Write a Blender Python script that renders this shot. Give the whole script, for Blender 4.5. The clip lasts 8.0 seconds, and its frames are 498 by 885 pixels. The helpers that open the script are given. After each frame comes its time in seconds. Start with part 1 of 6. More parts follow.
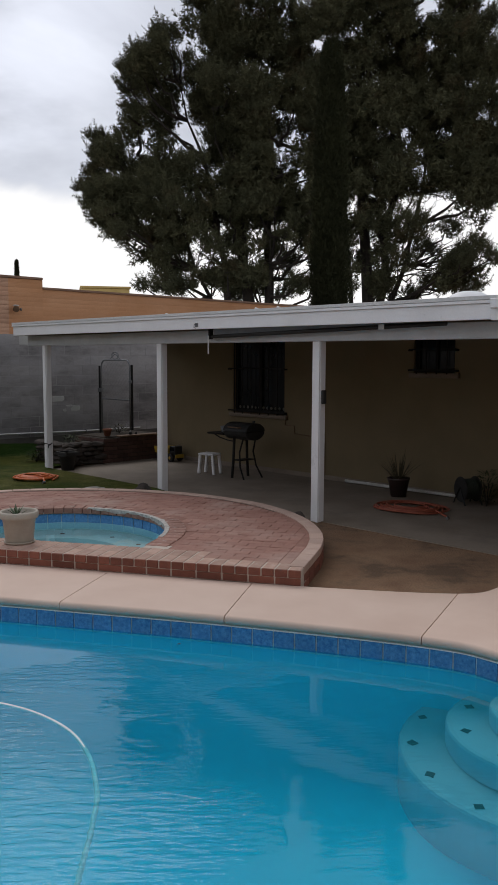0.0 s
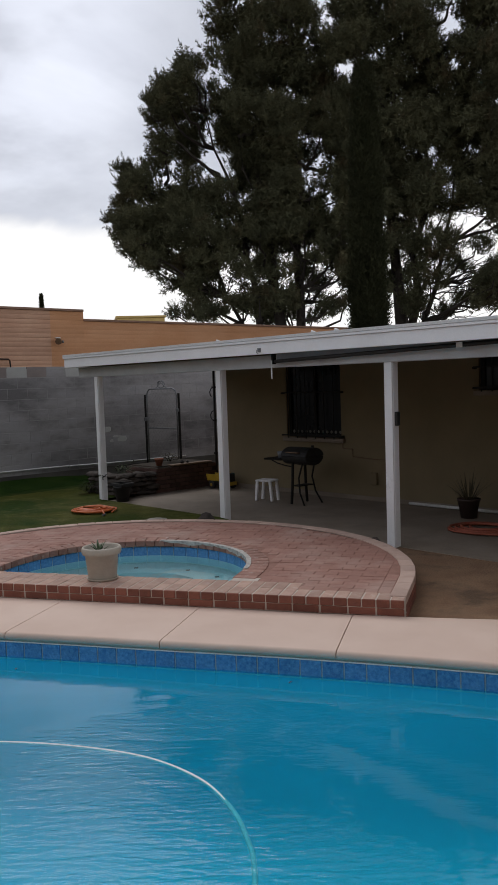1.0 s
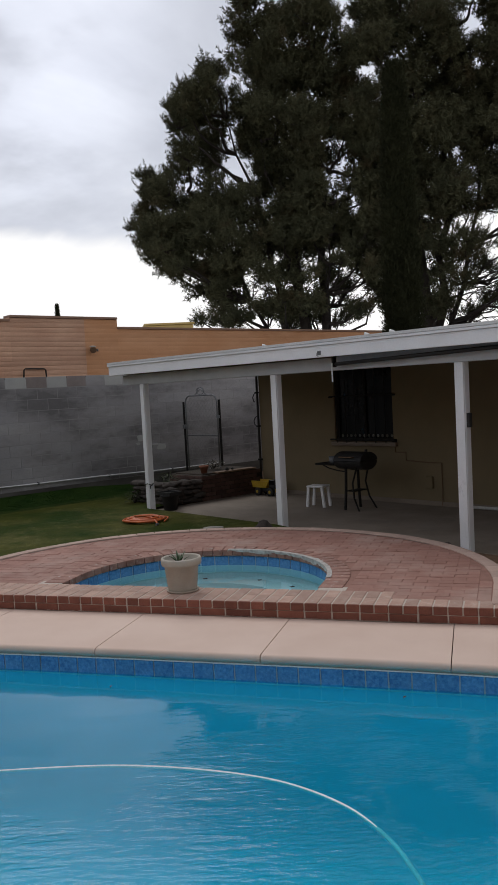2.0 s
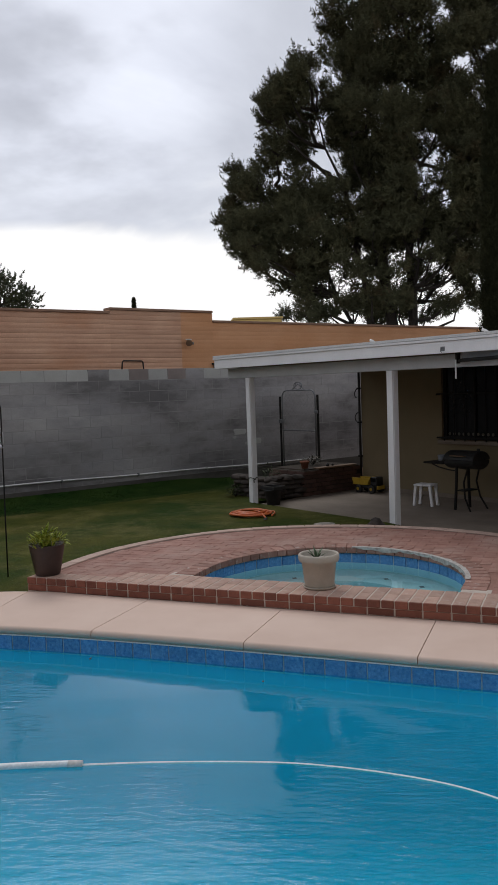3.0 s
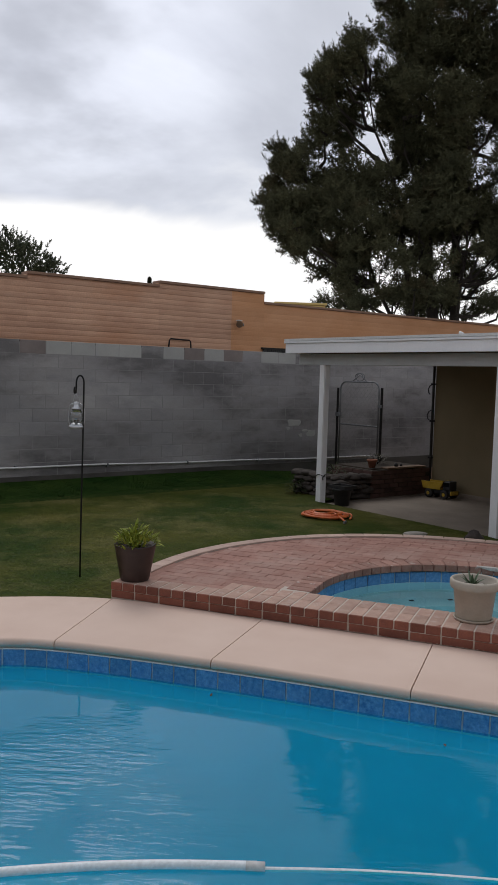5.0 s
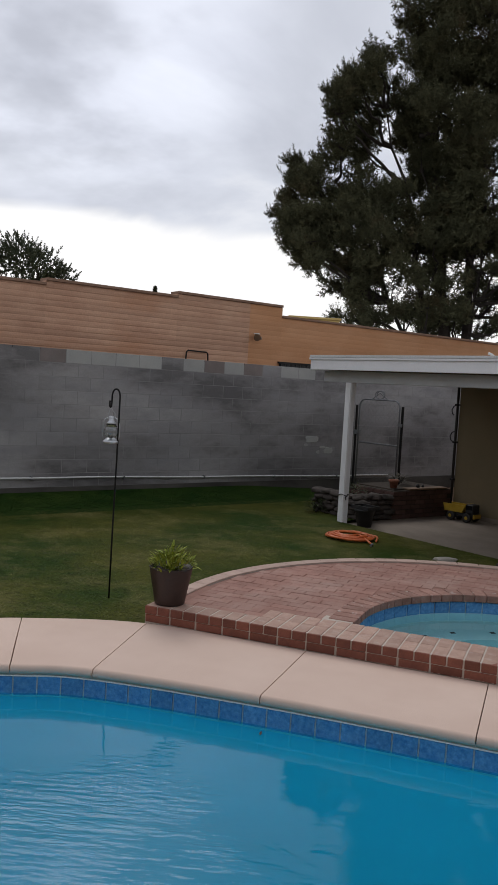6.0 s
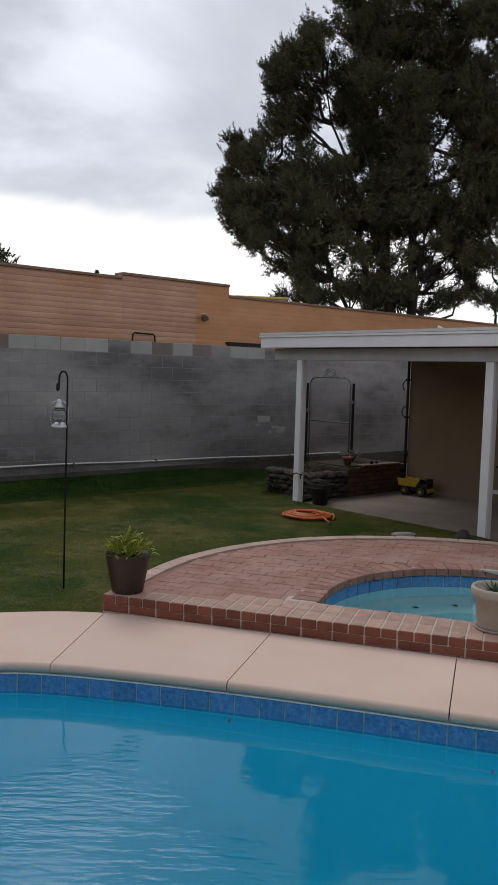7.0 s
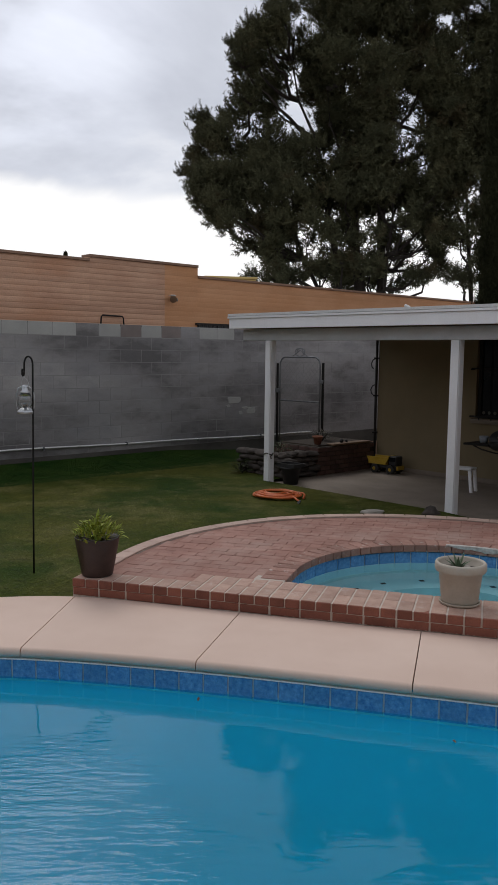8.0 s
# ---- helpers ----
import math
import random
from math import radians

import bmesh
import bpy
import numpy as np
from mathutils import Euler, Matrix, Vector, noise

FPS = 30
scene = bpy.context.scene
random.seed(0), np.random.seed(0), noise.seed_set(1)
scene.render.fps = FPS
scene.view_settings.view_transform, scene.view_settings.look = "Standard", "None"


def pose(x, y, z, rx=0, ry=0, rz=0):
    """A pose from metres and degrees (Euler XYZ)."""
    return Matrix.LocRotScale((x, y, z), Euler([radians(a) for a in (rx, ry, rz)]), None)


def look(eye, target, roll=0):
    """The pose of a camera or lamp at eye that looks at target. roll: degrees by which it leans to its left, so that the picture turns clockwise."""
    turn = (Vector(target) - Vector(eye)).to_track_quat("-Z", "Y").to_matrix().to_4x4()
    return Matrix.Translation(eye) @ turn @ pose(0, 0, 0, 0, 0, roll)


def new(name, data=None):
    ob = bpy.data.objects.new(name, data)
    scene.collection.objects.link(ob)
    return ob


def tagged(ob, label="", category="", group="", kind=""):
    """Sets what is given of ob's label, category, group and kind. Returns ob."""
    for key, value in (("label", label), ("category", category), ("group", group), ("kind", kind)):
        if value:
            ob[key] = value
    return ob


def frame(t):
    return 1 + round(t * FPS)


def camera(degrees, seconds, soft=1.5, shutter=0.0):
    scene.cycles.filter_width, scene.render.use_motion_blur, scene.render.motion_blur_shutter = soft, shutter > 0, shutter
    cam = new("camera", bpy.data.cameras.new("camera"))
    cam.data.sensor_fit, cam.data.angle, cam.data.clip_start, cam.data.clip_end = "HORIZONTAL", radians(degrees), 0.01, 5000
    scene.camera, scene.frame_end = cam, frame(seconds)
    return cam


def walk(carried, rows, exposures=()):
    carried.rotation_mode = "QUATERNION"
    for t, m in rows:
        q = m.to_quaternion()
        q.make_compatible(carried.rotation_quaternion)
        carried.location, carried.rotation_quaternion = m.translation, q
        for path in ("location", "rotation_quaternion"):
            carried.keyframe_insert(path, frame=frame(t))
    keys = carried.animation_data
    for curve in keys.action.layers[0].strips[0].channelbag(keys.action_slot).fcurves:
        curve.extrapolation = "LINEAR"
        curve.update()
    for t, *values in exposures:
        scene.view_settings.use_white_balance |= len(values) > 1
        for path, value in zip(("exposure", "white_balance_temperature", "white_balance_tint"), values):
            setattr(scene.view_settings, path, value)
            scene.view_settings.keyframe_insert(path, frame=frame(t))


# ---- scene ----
cam = camera(34.1, 8.0, soft=1.5)
PATH = [
    (0, (0.263, 0.247, 1.723), (-0.267, 2.165, 1.521), 0.1),
    (0.5, (0.0, 0.29, 1.739), (-0.366, 2.249, 1.579), -1.4),
    (1, (-0.311, 0.291, 1.739), (-0.894, 2.199, 1.597), -2.0),
    (1.2, (-0.44, 0.377, 1.703), (-1.095, 2.264, 1.594), -2.1),
    (2.3, (-1.097, 0.252, 1.76), (-1.698, 2.153, 1.604), -3.5),
    (2.5, (-1.204, 0.185, 1.768), (-1.855, 2.066, 1.574), -4.4),
    (3, (-1.545, 0.198, 1.758), (-2.307, 2.043, 1.629), -2.1),
    (3.5, (-1.913, 0.353, 1.768), (-2.691, 2.193, 1.686), -1.8),
    (4, (-2.319, 0.456, 1.759), (-3.042, 2.32, 1.699), -1.7),
    (4.5, (-2.642, 0.554, 1.75), (-3.372, 2.414, 1.668), -0.3),
    (5, (-2.948, 0.834, 1.729), (-3.703, 2.679, 1.572), 1.5),
    (5.2, (-3.031, 0.883, 1.722), (-3.838, 2.705, 1.546), 2.1),
    (6.3, (-3.44, 0.97, 1.782), (-4.158, 2.833, 1.668), 2.8),
    (6.5, (-3.453, 1.023, 1.768), (-4.157, 2.891, 1.655), 1.2),
    (7, (-3.485, 1.073, 1.727), (-4.115, 2.964, 1.561), 1.5),
    (7.5, (-3.475, 1.038, 1.757), (-4.053, 2.944, 1.572), 1.4),
    (8, (-3.415, 1.05, 1.745), (-3.983, 2.956, 1.531), 0.6),
]
walk(cam, [(t, look(eye, target, roll)) for t, eye, target, roll in PATH])

# ---- sky and light ----
world = bpy.data.worlds.new("overcast_sky")
scene.world = world
world.use_nodes = True
wt = world.node_tree
wt.nodes.clear()


def wnode(kind, **props):
    n = wt.nodes.new(kind)
    for k, v in props.items():
        setattr(n, k, v)
    return n


def wmath(op, a, b=None, c=None):
    n = wnode("ShaderNodeMath", operation=op)
    for i, v in enumerate((a, b, c)):
        if v is None:
            continue
        if isinstance(v, (int, float)):
            n.inputs[i].default_value = v
        else:
            wt.links.new(v, n.inputs[i])
    return n.outputs[0]


w_coord = wnode("ShaderNodeTexCoord")
w_sep = wnode("ShaderNodeSeparateXYZ")
wt.links.new(w_coord.outputs["Generated"], w_sep.inputs[0])
w_up = w_sep.outputs["Z"]
w_den = wmath("ADD", wmath("MAXIMUM", w_up, 0.0), 0.22)
w_flat = wnode("ShaderNodeCombineXYZ")
wt.links.new(wmath("DIVIDE", w_sep.outputs["X"], w_den), w_flat.inputs[0])
wt.links.new(wmath("DIVIDE", w_sep.outputs["Y"], w_den), w_flat.inputs[1])
w_n1 = wnode("ShaderNodeTexNoise")
w_n1.inputs["Scale"].default_value = 1.15
w_n1.inputs["Detail"].default_value = 7
w_n1.inputs["Roughness"].default_value = 0.52
w_n1.inputs["Distortion"].default_value = 0.5
wt.links.new(w_flat.outputs[0], w_n1.inputs["Vector"])
w_n2 = wnode("ShaderNodeTexNoise")
w_n2.inputs["Scale"].default_value = 2.2
w_n2.inputs["Detail"].default_value = 5
wt.links.new(w_flat.outputs[0], w_n2.inputs["Vector"])
w_ramp = wnode("ShaderNodeValToRGB")
w_ramp.color_ramp.elements[0].position, w_ramp.color_ramp.elements[0].color = 0.36, (0.60, 0.625, 0.71, 1)
w_ramp.color_ramp.elements[1].position, w_ramp.color_ramp.elements[1].color = 0.70, (1.08, 1.09, 1.13, 1)
w_mid = w_ramp.color_ramp.elements.new(0.53)
w_mid.color = (0.76, 0.79, 0.88, 1)
wt.links.new(w_n1.outputs["Fac"], w_ramp.inputs[0])
# the clear bright strip below the cloud deck, with a ragged edge
w_edge = wmath("ADD", w_up, wmath("MULTIPLY", wmath("SUBTRACT", w_n1.outputs["Fac"], 0.5), 0.10))
w_band = wnode("ShaderNodeMapRange", interpolation_type="SMOOTHSTEP")
wt.links.new(w_edge, w_band.inputs["Value"])
for k, v in (("From Min", 0.182), ("From Max", 0.202), ("To Min", 1.0), ("To Max", 0.0)):
    w_band.inputs[k].default_value = v
w_mix = wnode("ShaderNodeMix", data_type="RGBA")
wt.links.new(w_band.outputs[0], w_mix.inputs["Factor"])
wt.links.new(w_ramp.outputs[0], w_mix.inputs["A"])
w_mix.inputs["B"].default_value = (1.16, 1.15, 1.15, 1)
# thin cloud, low on the left beyond the block wall, lets more light through in ragged patches
w_gap = wnode("ShaderNodeVectorMath", operation="DOT_PRODUCT")
wt.links.new(w_coord.outputs["Generated"], w_gap.inputs[0])
w_gap.inputs[1].default_value = (-0.53, 0.745, 0.41)
w_near = wnode("ShaderNodeMapRange", interpolation_type="SMOOTHSTEP")
wt.links.new(w_gap.outputs["Value"], w_near.inputs["Value"])
for k, v in (("From Min", 0.965), ("From Max", 0.998), ("To Min", 0.0), ("To Max", 1.0)):
    w_near.inputs[k].default_value = v
w_ragged = wnode("ShaderNodeMapRange", interpolation_type="SMOOTHSTEP")
wt.links.new(w_n2.outputs["Fac"], w_ragged.inputs["Value"])
for k, v in (("From Min", 0.38), ("From Max", 0.58), ("To Min", 0.0), ("To Max", 0.42)):
    w_ragged.inputs[k].default_value = v
w_glow = wmath("MULTIPLY_ADD", w_near.outputs[0], w_ragged.outputs[0], 1.0)
# overhead, out of view, the sky is dimmed to lower the ground's light
w_dim_top = wnode("ShaderNodeMapRange", interpolation_type="SMOOTHSTEP")
wt.links.new(w_up, w_dim_top.inputs["Value"])
for k, v in (("From Min", 0.45), ("From Max", 0.85), ("To Min", 1.0), ("To Max", 0.78)):
    w_dim_top.inputs[k].default_value = v
w_deck = wnode("ShaderNodeVectorMath", operation="SCALE")
wt.links.new(w_mix.outputs["Result"], w_deck.inputs[0])
wt.links.new(wmath("MULTIPLY", w_dim_top.outputs[0], w_glow), w_deck.inputs["Scale"])
w_sky = wnode("ShaderNodeTexSky", sky_type="NISHITA", sun_disc=False, sun_elevation=radians(48), sun_rotation=radians(324))
w_bg1 = wnode("ShaderNodeBackground")
wt.links.new(w_deck.outputs[0], w_bg1.inputs["Color"])
w_bg1.inputs["Strength"].default_value = 0.93
w_bg2 = wnode("ShaderNodeBackground")
wt.links.new(w_sky.outputs[0], w_bg2.inputs["Color"])
w_bg2.inputs["Strength"].default_value = 0.05
w_add = wnode("ShaderNodeMixShader")
w_add.inputs[0].default_value = 0.08
wt.links.new(w_bg1.outputs[0], w_add.inputs[1])
wt.links.new(w_bg2.outputs[0], w_add.inputs[2])
w_out = wnode("ShaderNodeOutputWorld")
wt.links.new(w_add.outputs[0], w_out.inputs[0])

sun = new("sun", bpy.data.lights.new("sun", "SUN"))
sun.data.energy, sun.data.angle, sun.data.color = 0.70, radians(30), (1.0, 0.96, 0.91)
sun.matrix_world = look((-27.2, 37.6, 46.0), (-3, 4, 0))


# ---- materials ----
def mat(name, a, b, scale=6.0, rough=0.6, fine=90.0, bump=0.25, depth=0.004, metal=0.0, rnd=0.0, island=0.0, spec=0.5, grain=0.25, spots=None, bands=1.0):
    """A surface with two scales of variation between the colours a and b, fine grain with relief, and a spread from piece to piece."""
    m = bpy.data.materials.new(name)
    m.use_nodes = True
    t = m.node_tree
    N, L = t.nodes, t.links
    bsdf = N["Principled BSDF"]
    geo = N.new("ShaderNodeNewGeometry")
    n1 = N.new("ShaderNodeTexNoise")
    n1.inputs["Scale"].default_value, n1.inputs["Detail"].default_value, n1.inputs["Roughness"].default_value = scale, 6, 0.6
    n2 = N.new("ShaderNodeTexNoise")
    n2.inputs["Scale"].default_value, n2.inputs["Detail"].default_value = fine, 4
    if bands != 1.0:
        mp = N.new("ShaderNodeMapping")
        mp.inputs["Scale"].default_value = (1, 1, bands)
        L.new(geo.outputs["Position"], mp.inputs["Vector"])
        place = mp.outputs[0]
    else:
        place = geo.outputs["Position"]
    L.new(place, n1.inputs["Vector"])
    L.new(geo.outputs["Position"], n2.inputs["Vector"])
    ramp = N.new("ShaderNodeValToRGB")
    ramp.color_ramp.elements[0].position, ramp.color_ramp.elements[0].color = 0.32, (*a, 1)
    ramp.color_ramp.elements[1].position, ramp.color_ramp.elements[1].color = 0.68, (*b, 1)
    L.new(n1.outputs["Fac"], ramp.inputs[0])
    colour = ramp.outputs[0]
    if spots:
        n3 = N.new("ShaderNodeTexNoise")
        n3.inputs["Scale"].default_value, n3.inputs["Detail"].default_value, n3.inputs["Roughness"].default_value = spots[1], 5, 0.65
        L.new(place, n3.inputs["Vector"])
        r3 = N.new("ShaderNodeMapRange")
        r3.inputs["From Min"].default_value, r3.inputs["From Max"].default_value = spots[2], spots[2] + (spots[4] if len(spots) > 4 else 0.12)
        r3.inputs["To Max"].default_value = spots[3]
        L.new(n3.outputs["Fac"], r3.inputs["Value"])
        mx = N.new("ShaderNodeMix")
        mx.data_type = "RGBA"
        L.new(r3.outputs[0], mx.inputs["Factor"])
        L.new(colour, mx.inputs["A"])
        mx.inputs["B"].default_value = (*spots[0], 1)
        colour = mx.outputs["Result"]
    hsv = N.new("ShaderNodeHueSaturation")
    L.new(colour, hsv.inputs["Color"])
    val = N.new("ShaderNodeMapRange")
    val.inputs["To Min"].default_value, val.inputs["To Max"].default_value = 1 - grain, 1 + grain
    L.new(n2.outputs["Fac"], val.inputs["Value"])
    v = val.outputs[0]
    for amount, socket in ((rnd, "object"), (island, "island")):
        if amount:
            src = N.new("ShaderNodeObjectInfo").outputs["Random"] if socket == "object" else geo.outputs["Random Per Island"]
            r = N.new("ShaderNodeMapRange")
            r.inputs["To Min"].default_value, r.inputs["To Max"].default_value = 1 - amount, 1 + amount
            L.new(src, r.inputs["Value"])
            mul = N.new("ShaderNodeMath")
            mul.operation = "MULTIPLY"
            L.new(v, mul.inputs[0])
            L.new(r.outputs[0], mul.inputs[1])
            v = mul.outputs[0]
    L.new(v, hsv.inputs["Value"])
    L.new(hsv.outputs[0], bsdf.inputs["Base Color"])
    bsdf.inputs["Roughness"].default_value = rough
    bsdf.inputs["Metallic"].default_value = metal
    bsdf.inputs["Specular IOR Level"].default_value = spec
    bp = N.new("ShaderNodeBump")
    bp.inputs["Strength"].default_value, bp.inputs["Distance"].default_value = bump, depth
    L.new(n2.outputs["Fac"], bp.inputs["Height"])
    L.new(bp.outputs[0], bsdf.inputs["Normal"])
    return m


M_DECK = mat("cool_deck", (0.68, 0.50, 0.405), (0.75, 0.57, 0.47), 1.6, 0.75, 160, 0.3, grain=0.12, rnd=0.03, spots=((0.50, 0.39, 0.32), 2.3, 0.66, 0.2))
M_JOINT = mat("deck_joint", (0.12, 0.09, 0.07), (0.2, 0.15, 0.12), 8, 0.9)
M_TILE = mat("blue_tile", (0.045, 0.175, 0.45), (0.145, 0.36, 0.65), 42, 0.22, 90, 0.15, rnd=0.10)
M_CAULK = mat("white_caulk", (0.76, 0.76, 0.74), (0.84, 0.84, 0.82), 9, 0.7)
M_GROUT = mat("grout", (0.66, 0.72, 0.78), (0.78, 0.82, 0.85), 12, 0.8)
# the blue that deep water gives is put into this plaster's colour
M_PLASTER = mat("depth_blue_plaster", (0.04, 0.60, 0.80), (0.065, 0.66, 0.86), 1.2, 0.7, 60, 0.1, grain=0.06)
M_DARKTILE = mat("navy_tile", (0.006, 0.008, 0.016), (0.012, 0.014, 0.026), 9, 0.4)
# steps leave out the depth blue; red is raised against the water's tint
M_STEP = mat("step_plaster", (0.88, 0.53, 0.60), (0.93, 0.58, 0.65), 2.0, 0.7, 60, 0.1, grain=0.06)
M_CHALK = mat("chalk_crust", (0.34, 0.30, 0.27), (0.62, 0.60, 0.565), 22, 0.9, 120, 0.6, grain=0.3)
M_SPAPLASTER = mat("spa_plaster", (0.46, 0.70, 0.75), (0.53, 0.77, 0.81), 2.0, 0.7, 60, 0.1, grain=0.08)
# unseen underside, coloured dark brown so less light bounces beneath the cover
M_UNDERSIDE = mat("darkened_underside", (0.16, 0.12, 0.09), (0.24, 0.185, 0.14), 3, 0.8, 60, 0.3)
M_BRICK = mat("red_brick", (0.19, 0.066, 0.045), (0.28, 0.10, 0.065), 9, 0.8, 120, 0.5, rnd=0.22, grain=0.3)
M_CAPBRICK = mat("worn_cap_brick", (0.40, 0.245, 0.19), (0.50, 0.335, 0.26), 9, 0.8, 120, 0.5, rnd=0.14, grain=0.3, spots=((0.55, 0.44, 0.38), 14, 0.55, 0.5))
M_PAVER = mat("brick_paver", (0.29, 0.142, 0.108), (0.38, 0.20, 0.155), 3.0, 0.8, 120, 0.5, rnd=0.07, island=0.07, grain=0.28, spots=((0.41, 0.30, 0.25), 1.5, 0.47, 0.6, 0.22))
M_BORDER = mat("pale_border_brick", (0.44, 0.30, 0.245), (0.54, 0.39, 0.32), 5, 0.8, 120, 0.4, rnd=0.08, grain=0.2)
M_CRUSTBRICK = mat("crusted_brick", (0.27, 0.135, 0.10), (0.38, 0.21, 0.165), 9, 0.8, 120, 0.5, rnd=0.16, grain=0.3, spots=((0.58, 0.53, 0.49), 16, 0.58, 0.65, 0.1))
M_MORTAR = mat("mortar", (0.50, 0.42, 0.36), (0.60, 0.52, 0.45), 20, 0.95, 200, 0.5)
M_SAND = mat("paver_bed", (0.25, 0.125, 0.095), (0.33, 0.175, 0.135), 8, 0.95)
M_CONCRETE = mat("patio_concrete", (0.195, 0.155, 0.12), (0.27, 0.222, 0.178), 1.8, 0.75, 80, 0.2, spots=((0.17, 0.14, 0.115), 1.6, 0.55, 0.6))
M_EARTH = mat("bare_earth", (0.17, 0.092, 0.050), (0.27, 0.165, 0.095), 2.6, 0.95, 50, 0.7, 0.02, spots=((0.085, 0.050, 0.028), 1.3, 0.48, 0.85, 0.12))
M_TURF = mat("turf", (0.016, 0.046, 0.005), (0.095, 0.094, 0.017), 0.75, 0.9, 55, 0.6, 0.012, grain=0.45, spec=0.08, spots=((0.20, 0.175, 0.066), 1.1, 0.48, 0.65, 0.28))
# turf and blades on the bank at the wall, darker than the lawn
M_DARKTURF = mat("dark_turf", (0.010, 0.034, 0.005), (0.034, 0.062, 0.011), 1.6, 0.9, 55, 0.6, 0.012, grain=0.45, spec=0.08)
M_DARKGRASS = mat("dark_grass", (0.012, 0.046, 0.006), (0.046, 0.080, 0.014), 1.6, 0.7, 9, 0.0, island=0.2, spec=0.08, grain=0.5)
M_GRASS = mat("grass_blades", (0.015, 0.048, 0.004), (0.10, 0.098, 0.019), 0.75, 0.7, 9, 0.0, island=0.16, spec=0.08, grain=0.7, spots=((0.22, 0.19, 0.075), 1.1, 0.48, 0.75, 0.24))
M_WHITE = mat("white_paint", (0.80, 0.80, 0.81), (0.87, 0.87, 0.88), 2.5, 0.5, 60, 0.15, grain=0.06, spots=((0.5, 0.5, 0.5), 6, 0.64, 0.5))
# the beam's white is greyer than that of the fascia and posts
M_SOFFIT = mat("grey_white_beam", (0.46, 0.47, 0.48), (0.55, 0.56, 0.57), 3, 0.6, 60, 0.2, grain=0.08)
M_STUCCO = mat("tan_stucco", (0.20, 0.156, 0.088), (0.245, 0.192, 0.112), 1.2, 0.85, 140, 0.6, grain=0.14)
M_ROOF = mat("white_roll_roof", (0.60, 0.60, 0.60), (0.72, 0.72, 0.71), 2, 0.8, 60, 0.3)
M_FOOTBLOCK = mat("dark_foot_block", (0.052, 0.047, 0.042), (0.105, 0.097, 0.086), 1.3, 0.9, 110, 0.6, rnd=0.06, grain=0.3, bands=2.0)
M_BLOCK = mat("grey_block", (0.25, 0.244, 0.248), (0.425, 0.405, 0.395), 1.1, 0.9, 110, 0.6, rnd=0.07, island=0.07, grain=0.34, spots=((0.10, 0.094, 0.095), 0.55, 0.43, 0.85, 0.20), bands=2.6)
M_BROWNBLOCK = mat("brown_block", (0.18, 0.15, 0.14), (0.25, 0.21, 0.195), 3, 0.9, 110, 0.6, grain=0.2)
M_NEWBLOCK = mat("pale_block", (0.325, 0.325, 0.31), (0.41, 0.405, 0.385), 1.5, 0.9, 110, 0.6, rnd=0.1, grain=0.2)
M_BLOCKMORTAR = mat("block_mortar", (0.20, 0.195, 0.197), (0.34, 0.325, 0.315), 1.1, 0.95, bands=2.2)
M_ADOBE = mat("burnt_adobe", (0.45, 0.258, 0.168), (0.57, 0.352, 0.235), 1.1, 0.9, 40, 0.5, rnd=0.07, island=0.05, grain=0.2, spots=((0.48, 0.235, 0.125), 0.45, 0.50, 0.6, 0.2), bands=2.5)
M_ADOBE2 = mat("orange_adobe", (0.50, 0.245, 0.115), (0.58, 0.31, 0.165), 0.9, 0.9, 40, 0.5, rnd=0.05, island=0.05, grain=0.16, bands=2.0)
M_ADOBECAP = mat("adobe_cap", (0.20, 0.12, 0.08), (0.28, 0.17, 0.115), 3, 0.9)
M_BARK = mat("pine_bark", (0.018, 0.014, 0.011), (0.036, 0.028, 0.021), 6, 0.95, 30, 0.9, 0.03)
M_NEEDLE = mat("pine_needles", (0.056, 0.059, 0.034), (0.098, 0.098, 0.054), 0.7, 0.8, 30, 0.0, island=0.22, spec=0.06, spots=((0.095, 0.062, 0.034), 0.9, 0.55, 0.5))
M_CYPRESS = mat("cypress_leaf", (0.020, 0.022, 0.011), (0.033, 0.035, 0.017), 1.2, 0.8, 30, 0.0, island=0.25, spec=0.06)
M_BROAD = mat("broad_leaf", (0.03, 0.042, 0.018), (0.06, 0.072, 0.03), 1.2, 0.7, 30, 0.0, island=0.35)
M_IRON = mat("black_iron", (0.007, 0.007, 0.007), (0.018, 0.016, 0.014), 12, 0.6, 90, 0.3, spec=0.25)


